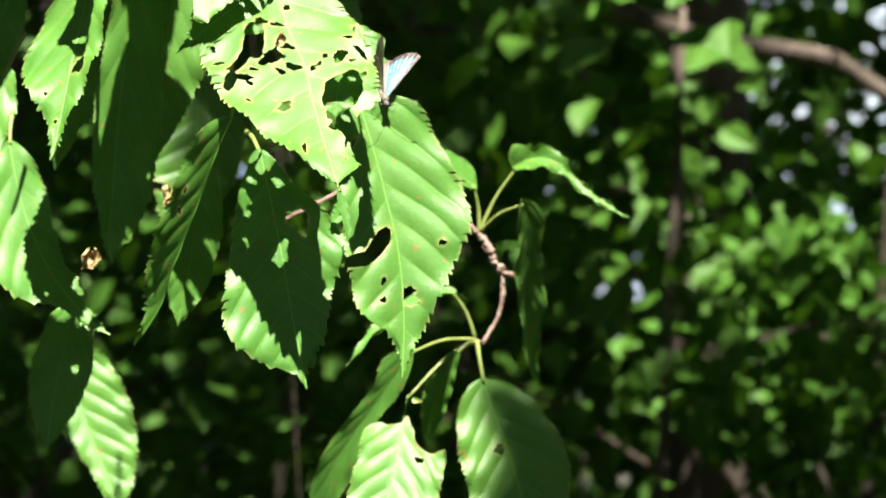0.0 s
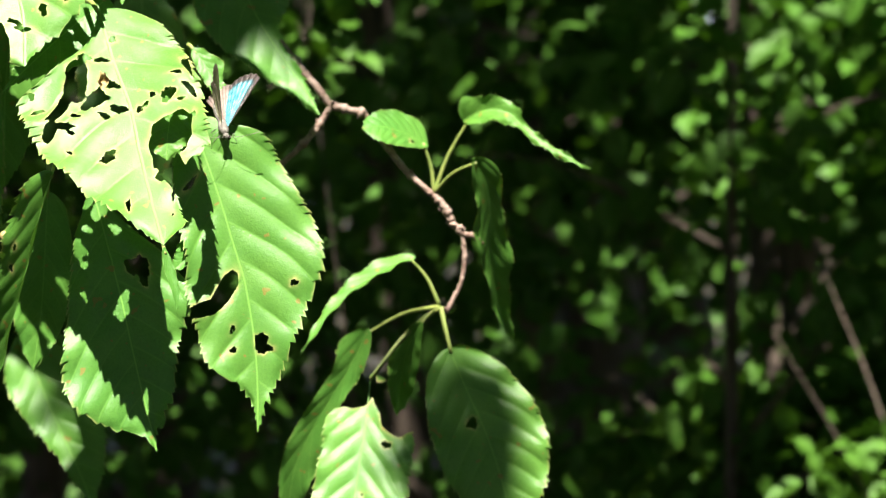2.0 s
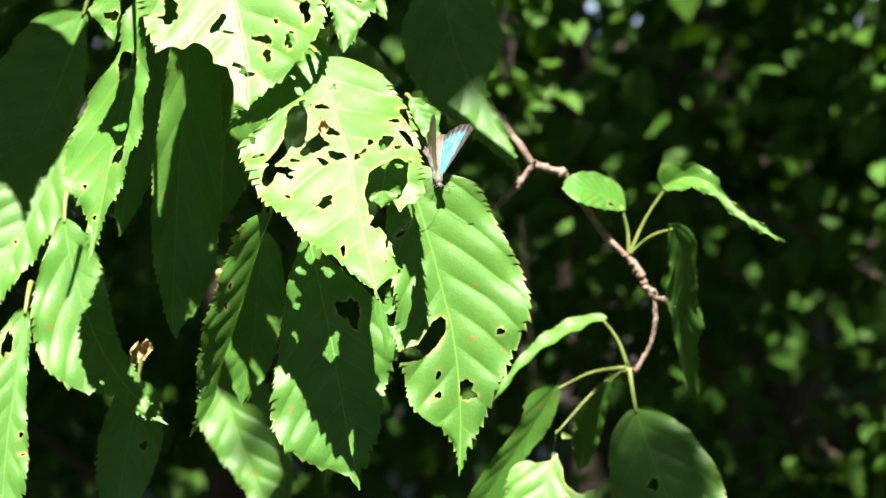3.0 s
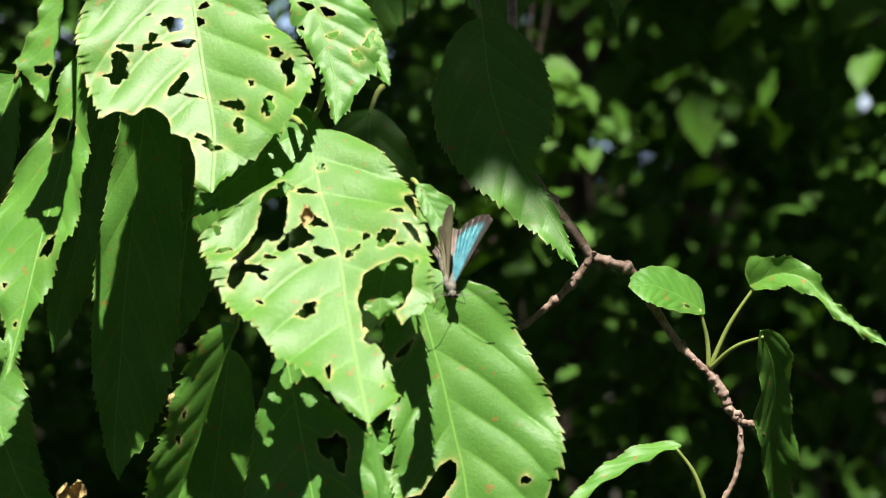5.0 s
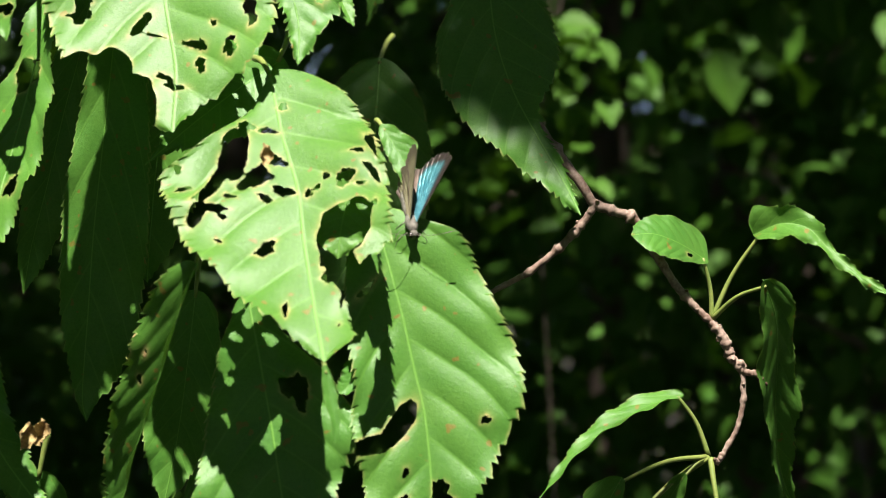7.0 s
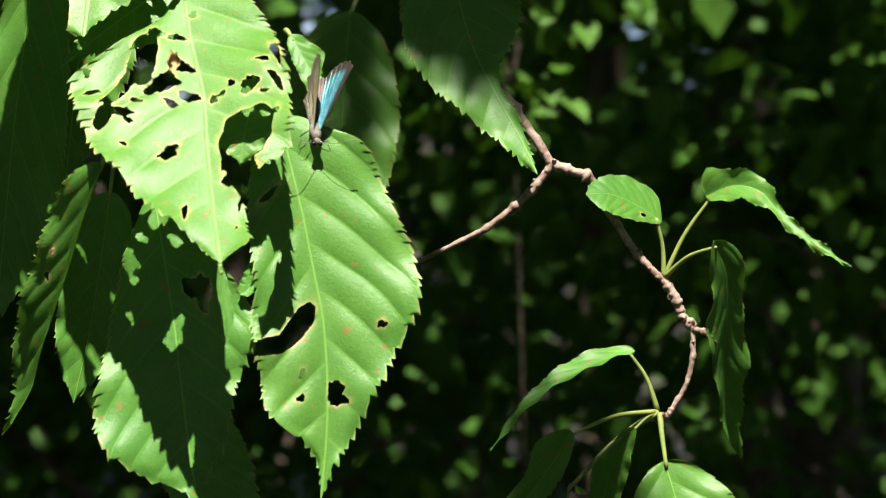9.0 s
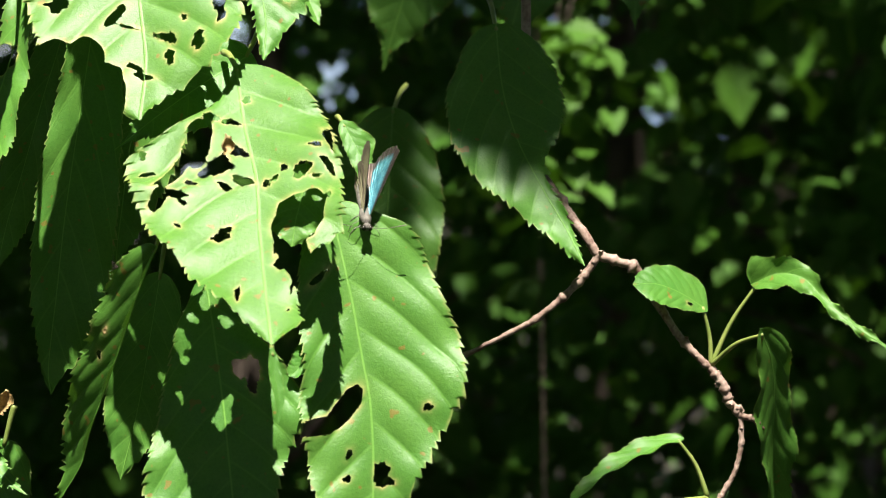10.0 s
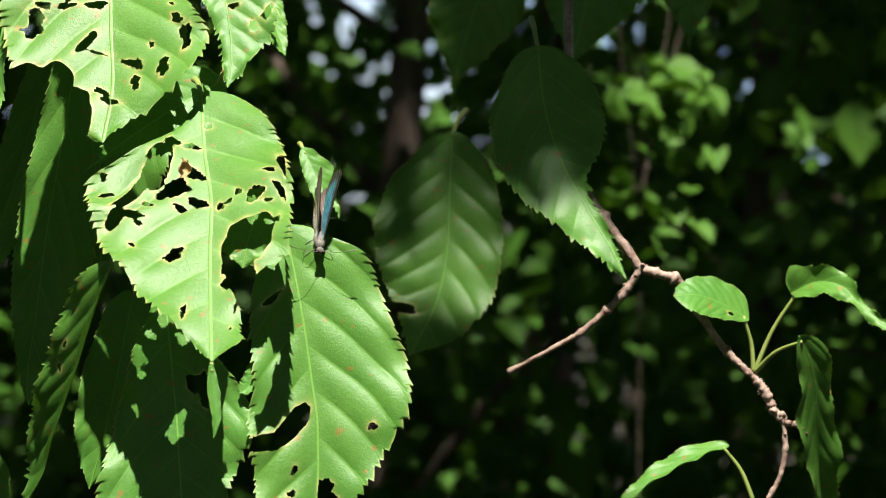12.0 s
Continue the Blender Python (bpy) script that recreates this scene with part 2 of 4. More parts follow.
    rim = np.maximum(np.exp(-np.maximum(near, 0) / 0.00035), 0.55 * np.clip((np.abs(v) - 0.965) / 0.03, 0, 1))
    me.attributes.new("rim", "FLOAT", "POINT").data.foreach_set("value", rim.reshape(-1)[used].astype(np.float32))
    c = cols // 2
    rib = [Vector(P[i, c]) - 0.00024 * Vector(ez[i]) for i in range(0, int(rows * 0.97), 5) if near[i, c] > -0.0012]
    if len(rib) > 3:
        w0 = 0.00034 * min(1.0, half / 0.022)
        rv, rf = tube(rib, [w0 * (1 - 0.8 * i / len(rib)) for i in range(len(rib))], 6)
        part("midrib", rv, rf, RIB, ob)
    st, b0 = Vector(stalk_from) - Vector(origin), Vector(mid[0])
    lift = Vector((0, 0, 0.04 * (st - b0).length))
    way = glide([st, (st + b0) / 2 + lift, b0 + 0.002 * Vector(ex[0])], 12)
    r0 = 0.0006 if half < 0.01 else 0.00075
    sv, sf = tube(way, [r0 * (1.25 - 0.5 * i / 11) for i in range(12)], 7)
    part("stalk", sv, sf, STALK, ob)
    return ob


def plain_leaf(parent, label, base, tip, width, facing, stalk_from, seed=0, **more):
    """A leaf of the common shape: broad, tapering to a drawn-out tip."""
    a, b, z = Vector(base), Vector(tip), Vector(facing).normalized()
    shape = [0, 0.62, 0.88, 1.0, 1.0, 0.93, 0.80, 0.62, 0.40, 0.16, 0.05, 0]
    side = [500 * width * k for k in shape]
    bow = 0.05 * (b - a).length * z
    return leaf(parent, label, [base, a.lerp(b, 0.33) + bow, a.lerp(b, 0.67) + bow, tip], side, side, facing, stalk_from, seed, **more)


# ---- ground ----
def ground():
    n = 40
    ring = [0.0, 1, 2, 3, 4.5, 7, 11, 18, 40, 120, 500, 2500]
    verts, faces = [], []
    for i, r in enumerate(ring):
        for k in range(n):
            a = 2 * math.pi * k / n
            p = Vector((r * math.cos(a), r * math.sin(a), 0))
            verts.append((p.x, p.y, 0.06 * noise.noise(p * 0.9) if r < 40 else 0))
    for i in range(len(ring) - 1):
        for k in range(n):
            m = (k + 1) % n
            faces.append((i * n + k, (i + 1) * n + k, (i + 1) * n + m, i * n + m))
    ob = part("ground", verts, faces, SOIL, None)
    tagged(ob, "dark woodland floor of soil and litter", "ground", kind="structure")


ground()


# ---- background trees and unseen shading canopy ----
def leaf_cloud(name, centres, sizes, parent, material, rng, label=""):
    """Many small folded pointed leaves as one mesh."""
    n = len(centres)
    shape = np.array([(0, 0, 0), (0.3, 0.34, 0.10), (0.62, 0.30, 0.08), (1, 0, -0.10), (0.62, -0.30, 0.08), (0.3, -0.34, 0.10), (0.48, 0, -0.02)])
    tri = np.array([(0, 1, 6), (1, 2, 6), (2, 3, 6), (3, 4, 6), (4, 5, 6), (5, 0, 6)])
    yaw = rng.uniform(0, 2 * np.pi, n)
    dip = rng.normal(-0.55, 0.45, n)
    rol = rng.normal(0, 0.55, n)
    ex = np.stack([np.cos(yaw) * np.cos(dip), np.sin(yaw) * np.cos(dip), np.sin(dip)], -1)
    side = np.stack([-np.sin(yaw), np.cos(yaw), 0 * yaw], -1)
    nor = np.cross(ex, side)
    ey = side * np.cos(rol)[:, None] + nor * np.sin(rol)[:, None]
    ez = np.cross(ex, ey)
    basis = np.stack([ex, ey, ez], 1)
    pts = np.einsum("kj,njd->nkd", shape, basis) * sizes[:, None, None] + centres[:, None]
    faces = (tri[None] + 7 * np.arange(n)[:, None, None]).reshape(-1, 3)
    me = bpy.data.meshes.new(name)
    me.from_pydata(pts.reshape(-1, 3).tolist(), [], faces.tolist())
    me.materials.append(material)
    me.update()
    ob = new(name, me)
    ob.parent = parent
    return tagged(ob, label, kind="stuff")


def tree(place, height, radius, reach, low, high, count, size, seed, label, lean=(0.0, 0.0), clumps=60, category="tree"):
    """A trunk, limbs and a crown of small leaves in clumps along the twigs, between the heights low and high."""
    rng = np.random.default_rng(seed)
    r2 = random.Random(seed)
    top = thing("tree", place, label, category, "woodland trees")
    spine = [Vector((lean[0] * h + 0.04 * math.sin(3 * h + seed), lean[1] * h, h * height - 0.05)) for h in [i / 9 for i in range(10)]]
    v, f = tube(glide(spine, 24), [radius * (1.15 - 0.9 * i / 23) for i in range(24)], 12, 0.05, r2)
    part("trunk", v, f, BARK, top)
    tips = []
    for k in range(9):
        h = low + (high - low) * (k + 0.3) / 9
        i = min(int(h / height * 9), 8)
        a = spine[i].lerp(spine[i + 1], h / height * 9 - i)
        ang = rng.uniform(0, 2 * np.pi)
        end = a + Vector((math.cos(ang), math.sin(ang), 0)) * reach * rng.uniform(0.6, 1.0) + Vector((0, 0, rng.uniform(-0.1, 0.35)))
        bow = (a + end) / 2 + Vector((0, 0, 0.12 * reach))
        path = glide([a, bow, end], 10)
        v, f = tube(path, [radius * 0.3 * (1.05 - 0.9 * j / 9) for j in range(10)], 6)
        part("limb", v, f, BARK, top)
        tips += path[2:]
    hubs = []
    for _ in range(clumps):
        p = r2.choice(tips)
        hubs.append(np.array(p) + rng.normal(0, 0.14 * reach, 3))
    hubs = np.array(hubs)
    pick = rng.integers(0, len(hubs), count)
    spread = rng.uniform(0.05, 0.16, len(hubs)) * reach
    c = hubs[pick] + rng.normal(0, 1, (count, 3)) * spread[pick][:, None] * np.array([1, 1, 0.6])
    c = c[(c[:, 2] > low - min(0.5, 0.5 * reach)) & (c[:, 2] < high + min(0.6, 0.4 * reach))]
    leaf_cloud("crown", c, rng.uniform(0.6, 1.25, len(c)) * size, top, WOOD_LEAF, rng)
    return top


TREES = [
    # place, height, trunk radius, reach, low, high, leaves, leaf size, lean
    ((0.54, 2.40, 0), 4.5, 0.052, 0.7, 0.9, 2.6, 2200, 0.050, (0.0, 0.03)),
    ((-0.35, 2.9, 0), 4.0, 0.030, 0.8, 0.8, 2.6, 3200, 0.050, (0.1, 0.0)),
    ((0.15, 3.4, 0), 4.2, 0.035, 0.9, 0.8, 2.8, 3600, 0.055, (0.0, 0.1)),
    ((1.0, 3.3, 0), 4.5, 0.045, 0.8, 0.7, 2.8, 2600, 0.055, (0.1, 0.0)),
    ((-1.0, 4.0, 0), 5.0, 0.06, 1.1, 0.7, 3.0, 4200, 0.06, (0.0, 0.0)),
    ((0.5, 4.6, 0), 5.0, 0.07, 1.2, 0.6, 3.0, 4600, 0.06, (-0.1, 0.0)),
    ((1.75, 5.0, 0), 5.5, 0.08, 1.2, 0.6, 3.0, 2200, 0.065, (0.0, 0.0)),
    ((-0.3, 6.0, 0), 6.0, 0.09, 1.5, 0.6, 3.4, 5000, 0.07, (0.05, 0.0)),
    ((0.8, 7.2, 0), 6.5, 0.10, 1.5, 0.5, 3.4, 4600, 0.08, (0.0, 0.0)),
    ((-1.8, 7.0, 0), 6.5, 0.10, 1.7, 0.5, 3.6, 5200, 0.08, (0.0, 0.0)),
    ((2.9, 7.6, 0), 6.5, 0.11, 1.5, 0.5, 3.2, 1800, 0.08, (0.0, 0.0)),
    ((0.42, 1.95, 0), 1.9, 0.012, 0.35, 0.8, 1.62, 1500, 0.034, (0.0, 0.0)),
    ((0.47, 1.52, 0), 1.42, 0.007, 0.17, 1.02, 1.27, 420, 0.026, (0.0, 0.0)),
    ((0.035, 1.42, 0), 1.76, 0.0015, 0.11, 1.66, 1.68, 230, 0.026, (0.0, 0.0)),
    ((0.50, 2.15, 0), 2.0, 0.010, 0.42, 0.9, 1.72, 2600, 0.036, (0.0, 0.0)),
    ((0.58, 2.3, 0), 1.5, 0.008, 0.40, 0.5, 1.30, 3000, 0.036, (0.0, 0.0)),
    ((1.25, 4.2, 0), 4.5, 0.04, 0.8, 0.7, 2.6, 1700, 0.05, (0.05, 0.0)),
    ((0.62, 2.05, 0), 2.0, 0.012, 0.35, 0.8, 1.64, 1500, 0.034, (0.05, 0.0)),
]
for n, (place, height, radius, reach, low, high, count, size, lean) in enumerate(TREES):
    made = tree(place, height, radius, reach, low, high, count, size, 100 + n, "slender woodland tree with small dark green leaves", lean)
    if n == 0:
        bough = [(0.30, 2.15, 1.91), (0.39, 2.15, 1.882), (0.47, 2.15, 1.852), (0.54, 2.16, 1.838), (0.626, 2.15, 1.825), (0.655, 2.15, 1.814), (0.72, 2.15, 1.77), (0.85, 2.2, 1.70)]
        v, f = tube(glide([Vector(p) - Vector(place) for p in bough], 24), [0.0125 - 0.0002 * i for i in range(24)], 10, 0.08, random.Random(2))
        part("bough", v, f, BARK, made)


def canopy():
    """An unseen tall tree, added so that its crown shades the wood; a gap in it lets the sun through to the cherry
    leaves.
    """
    rng = np.random.default_rng(7)
    top = thing("unseen_shade_tree", (-2.6, -2.6, 0), "unseen tall tree added so that its high crown shades the wood", "tree")
    spine = glide([(0, 0, -0.1), (0.1, 0.1, 2), (0.3, 0.4, 4), (0.6, 0.8, 5.6)], 20)
    v, f = tube(spine, [0.22 - 0.008 * i for i in range(20)], 14, 0.05, random.Random(7))
    part("trunk", v, f, BARK, top)
    for k in range(7):
        a = spine[12 + k]
        ang = -0.9 + 0.42 * k
        end = Vector((a.x + 4.2 * math.cos(ang), a.y + 4.2 * math.sin(ang), 5.4))
        v, f = tube(glide([a, (a + end) / 2 + Vector((0, 0, 0.3)), end], 12), [0.07 - 0.005 * i for i in range(12)], 8)
        part("limb", v, f, BARK, top)
    way = np.array(SUN_WAY)

    def open_to_sun(c):
        fall = c - way * ((c[:, 2] - 1.6) / way[2])[:, None]
        wide = 1 + 0.2 * np.sin(5 * np.arctan2(fall[:, 0], fall[:, 1]))
        gap = np.hypot((fall[:, 0] - 0.030) / 0.285, (fall[:, 1] + 0.01) / 0.225) > wide
        thin = np.array([noise.noise(Vector((x * 1.9, y * 1.9, 3.3))) for x, y in fall[:, :2]]) < 0.41
        # openings cut in the unseen crown where patches of sun should fall
        for x, y, r in ((0.78, 2.40, 0.26), (0.20, 3.02, 0.15), (0.03, 2.46, 0.15), (0.46, 1.36, 0.22), (-0.5, 3.4, 0.3), (0.9, 4.4, 0.35), (0.2, 5.2, 0.4), (0.11, 1.465, 0.145), (0.60, 2.26, 0.10), (0.03, 0.22, 0.050), (-0.12, 0.16, 0.19), (0.13, 0.075, 0.20), (0.50, 2.0, 0.09), (0.62, 1.9, 0.08),
                        (0.58, 2.12, 0.10), (0.45, 1.85, 0.07), (0.70, 2.0, 0.09), (0.47, 2.2, 0.08), (0.46, 3.08, 0.09), (0.42, 2.9, 0.07), (0.58, 2.75, 0.13), (0.47, 2.16, 0.17)):
            thin &= np.hypot(fall[:, 0] - x, fall[:, 1] - y) > r
        return c[gap & thin] - np.array(top.location)

    n = 30000
    c = open_to_sun(np.stack([rng.uniform(-3.2, 2.6, n), rng.uniform(-3.6, 5.6, n), rng.uniform(4.7, 5.7, n)], -1))
    # wider crown out of view, added to hold back skylight
    far = np.stack([rng.uniform(-11, 11, 34000), rng.uniform(-11, 11, 34000), rng.uniform(4.9, 6.6, 34000)], -1)
    far = open_to_sun(far[(np.abs(far[:, 0]) > 2.8) | (np.abs(far[:, 1] - 1) > 4.4)])
    leaf_cloud("crown", far, rng.uniform(0.26, 0.40, len(far)), top, WOOD_LEAF, rng)
    # an unseen low bough with small tufts, added to throw soft shade on the twig
    o = Vector(top.location)
    high = 1.1
    low = glide([(0.2, 0.25, 2.9), Vector((-1.3, -1.2, 3.0)) - o, Vector((-0.5, -0.42, 2.85)) - o, Vector((-0.15, -0.335, 2.72)) - o, Vector((0.02, -0.345, 2.7)) - o, Vector((0.11, -0.35, 2.7)) - o], 30)
    v, f = tube(low, [0.03 * (1 - i / 31) ** 1.2 + 0.001 for i in range(30)], 8)
    part("limb", v, f, BARK, top)
    own = np.random.default_rng(17)
    # each tuft is placed up the sun's path from leaves to be darkened
    for x, y, rx, ry, m in ((0.070, 0.052, 0.015, 0.021, 110), (0.035, 0.164, 0.085, 0.032, 900), (-0.047, 0.140, 0.012, 0.028, 60), (-0.023, 0.222, 0.027, 0.032, 190)):
        hub = np.array((x, y - high * 0.467, 1.6 + high)) - np.array(top.location)
        v, f = tube(glide([low[27], (low[27] + Vector(hub)) / 2 + Vector((0, 0, 0.01)), hub], 6), [0.0008] * 6, 5)
        part("shoot", v, f, BARK, top)
        leaf_cloud("tuft", hub + own.uniform(-1, 1, (m, 3)) * np.array((rx, ry, 0.01)), own.uniform(0.012, 0.018, m), top, WOOD_LEAF, own)
    leaf_cloud("crown", c, rng.uniform(0.10, 0.17, len(c)), top, WOOD_LEAF, rng)


canopy()


def far_wood():
    """Distant foliage and stems behind the trees, and an added unseen ring of foliage against skylight."""
    rng = np.random.default_rng(21)
    top = thing("far_wood", (0, 0, 0), "distant dark wood behind the nearer trees, with an unseen ring that blocks skylight", "woods", kind="stuff")
    n = 20000
    hubs = np.stack([rng.uniform(-6, 6.5, 620), rng.uniform(9.5, 14, 620), rng.uniform(0.0, 4.2, 620)], -1)
    # the wood opens to the sky on one side
    hubs = hubs[(hubs[:, 0] < 0.175 * (hubs[:, 1] + 0.95)) | (hubs[:, 2] < 1.5 + 0.03 * hubs[:, 1]) | (rng.random(len(hubs)) < 0.45)]
    c = hubs[rng.integers(0, len(hubs), n)] + rng.normal(0, 0.28, (n, 3))
    leaf_cloud("foliage", c, rng.uniform(0.09, 0.17, n), top, WOOD_LEAF, rng)
    # foliage ring beside and behind the camera, unseen, added to deepen the shade
    ang = rng.uniform(0, 2 * np.pi, 44000)
    far = rng.uniform(9, 13, 44000)
    c = np.stack([far * np.cos(ang), far * np.sin(ang), rng.uniform(0, 8, 44000)], -1)
    c = c[(c[:, 1] < 6) | (c[:, 0] < -6)]
    leaf_cloud("foliage", c, rng.uniform(0.2, 0.34, len(c)), top, WOOD_LEAF, rng)
    r2 = random.Random(5)
    for _ in range(12):
        x, y = r2.uniform(-5, 5.5), r2.uniform(9.5, 14)
        v, f = tube(glide([(x, y, -0.1), (x + r2.uniform(-.2, .2), y, 2.5), (x + r2.uniform(-.4, .4), y, 7)], 12), [0.13 - 0.006 * i for i in range(12)], 10)
        part("stem", v, f, BARK, top)


far_wood()


def sky_backdrop():
    """Bright open sky beyond the wood."""
    m, t, add, _, mix, ramp, noise_ = nodes_of("open_sky")
    out = add("ShaderNodeOutputMaterial")
    co = add("ShaderNodeTexCoord").outputs["Object"]
    glow = add("ShaderNodeEmission", Strength=0.55)
    t.links.new(mix(ramp(noise_(co, 0.12), 0.4, 0.65), (0.52, 0.74, 1.0), (0.86, 0.94, 1.0)), glow.inputs["Color"])
    t.links.new(glow.outputs[0], out.inputs["Surface"])
    verts = []
    for i in range(13):
        a = radians(60 + 5 * i)
        verts += [(60 * math.cos(a), 60 * math.sin(a), 2.0), (60 * math.cos(a), 60 * math.sin(a), 26)]
    ob = part("backdrop", verts, [(2 * i, 2 * i + 2, 2 * i + 3, 2 * i + 1) for i in range(12)], m, None)
    tagged(ob, "bright pale blue sky beyond the wood", "sky", kind="structure")


sky_backdrop()

# ---- the cherry tree with the eaten leaves ----
spray = thing("cherry_tree", (0, 0, 0), "cherry tree branch with hanging serrated leaves eaten by insects", "tree")


def cherry_wood():
    r2 = random.Random(3)
    v, f = tube(glide([(-1.25, 0.75, -0.1), (-1.2, 0.72, 1.0), (-1.1, 0.6, 2.0), (-1.0, 0.5, 3.2)], 24), [0.085 - 0.0018 * i for i in range(24)], 14, 0.05, r2)
    part("trunk", v, f, BARK, spray)
    v, f = tube(glide([(-1.12, 0.62, 1.85), (-0.8, 0.45, 2.02), (-0.4, 0.2, 1.98), (-0.1, 0.07, 1.84), (0.03, 0.05, 1.72)], 30), [0.02 * (1 - 0.75 * i / 29) for i in range(30)], 10, 0.06, r2)
    part("limb", v, f, TWIG_BARK, spray)
    for a, b in (((-0.16, 0.095, 1.875), (-0.085, 0.066, 1.70)), ((-0.1, 0.07, 1.84), (-0.045, 0.06, 1.70))):
        v, f = tube(glide([a, ((a[0] + b[0]) / 2 + 0.01, (a[1] + b[1]) / 2 + 0.01, (a[2] + b[2]) / 2 + 0.01), b], 14), [0.0022 - 0.00006 * i for i in range(14)], 8, 0.08, r2)
        part("shoot", v, f, TWIG_BARK, spray)


cherry_wood()
leaf(spray, "sunlit cherry leaf riddled with insect holes", [(-0.0602, 0.04, 1.6851), (-0.0566, 0.0291, 1.6666), (-0.0541, 0.0216, 1.6541), (-0.0515, 0.0133, 1.6405), (-0.0487, 0.0049, 1.6272), (-0.0485, -0.004, 1.6131)],
     [0.0, 9.3, 16.7, 21.7, 25.6, 28.0, 28.2, 27.3, 25.7, 23.3, 20.3, 15.1, 0.0], [0.0, 8.3, 11.5, 13.6, 15.3, 16.6, 17.6, 21.7, 25.0, 24.0, 15.6, 5.7, 0.0],
     (-0.05, -1, 0.55), (-0.0614, 0.05, 1.6917), seed=1, fold=(6, 6), furrow=1.6, rows=220, cols=120,
     holes=[(0.395, -10.7, 0.7, 0.4, 78), (0.435, -5.4, 2.9, 1.8, 91), (0.44, 0.9, 1.3, 1.1, 79), (0.47, -10.5, 1.2, 1.1, 79), (0.5, -11.2, 2.2, 1.0, 103), (0.505, -3.6, 2.4, 1.4, 103), (0.495, -17.0, 1.9, 1.2, 56), (0.52, -18.8, 2.7, 0.9, 61), (0.565, -19.6, 2.5, 2.8, 79), (0.57, -22.4, 1.2, 0.4, 67), (0.735, 5.2, 2.4, 1.2, 66), (0.745, 6.8, 1.0, 1.6, 78), (0.8, 6.0, 1.3, 1.9, 82), (0.77, 13.2, 1.5, 2.4, 57), (0.82, -2.7, 1.9, 1.0, 61), (0.855, -0.3, 0.9, 2.4, 172), (0.685, 10.4, 0.8, 0.8, 76), (0.39, 2.5, 1.2, 1.1, 78), (0.55, 16.0, 0.7, 0.5, 79), (0.61, 17.4, 1.8, 1.2, 55), (0.67, 19.3, 1.3, 3.1, 76), (0.71, 19.5, 0.8, 2.4, 76)],
     bites=[(0.82, -17.7, 8.2, 11.9, 96), (0.91, -8.9, 4.6, 8.9, 89), (0.635, -6.2, 3.5, 1.3, 135), (0.675, -3.8, 2.0, 0.4, 70)])
leaf(spray, "sunlit cherry leaf with ragged insect holes", [(-0.0278, 0.014, 1.6277), (-0.0241, 0.0018, 1.6128), (-0.0199, -0.0089, 1.6003), (-0.0178, -0.0192, 1.5882), (-0.015, -0.0309, 1.5751), (-0.0122, -0.042, 1.563)],
     [0.0, 1.5, 4.4, 8.2, 13.8, 20.4, 29.9, 30.4, 30.0, 29.6, 28.9, 27.8, 26.0, 21.8, 18.8, 17.8, 13.9, 9.9, 6.2, 3.2, 0.0], [0.0, 10.9, 14.1, 16.6, 18.0, 18.9, 19.3, 19.8, 20.3, 20.1, 19.9, 20.0, 19.8, 19.1, 11.2, 9.4, 7.6, 6.8, 6.7, 7.9, 0.0],
     (-0.05, -1, 0.4), (-0.0325, 0.03, 1.6314), seed=2, fold=(14, 3), furrow=1.8, rows=260, cols=140,
     holes=[(0.135, 1.4, 1.3, 1.0, 74), (0.19, -7.7, 1.9, 1.1, 60), (0.21, -3.2, 2.1, 1.0, 66), (0.365, -8.9, 2.7, 4.5, 56), (0.31, -3.4, 2.7, 1.9, 34), (0.425, -3.3, 2.2, 1.8, 74), (0.445, -7.7, 1.8, 1.1, 63), (0.425, -15.7, 1.4, 1.0, 74), (0.615, -8.9, 3.0, 1.6, 121), (0.825, -6.5, 0.7, 2.0, 75), (0.58, -19.2, 0.8, 0.6, 78), (0.3, -25.5, 1.1, 1.0, 94), (0.37, -25.6, 1.8, 1.0, 95), (0.365, 15.3, 1.5, 0.7, 75), (0.405, 6.9, 1.1, 0.8, 98), (0.425, 10.9, 2.0, 2.1, 74), (0.43, 17.3, 1.0, 2.3, 113), (0.45, 14.2, 1.1, 0.5, 76), (0.445, 2.3, 0.8, 1.3, 76), (0.435, 4.4, 0.9, 0.8, 113), (0.36, 18.6, 3.1, 0.8, 13), (0.73, 3.7, 1.1, 1.6, 75), (0.67, 3.3, 0.6, 1.8, 89), (0.82, 5.9, 0.4, 1.1, 75), (0.89, 4.6, 0.3, 0.5, 75), (0.525, 16.7, 0.6, 1.3, 79), (0.47, -19.9, 3.2, 1.5, 88), (0.505, -18.0, 1.6, 0.6, 55)],
     bites=[(0.28, -12.1, 7.0, 3.2, -26), (0.375, -18.9, 8.1, 1.7, -37), (0.49, -23.8, 4.0, 1.6, -22), (0.575, 9.5, 5.9, 7.1, 78), (0.705, 7.7, 12.8, 3.5, 10)])
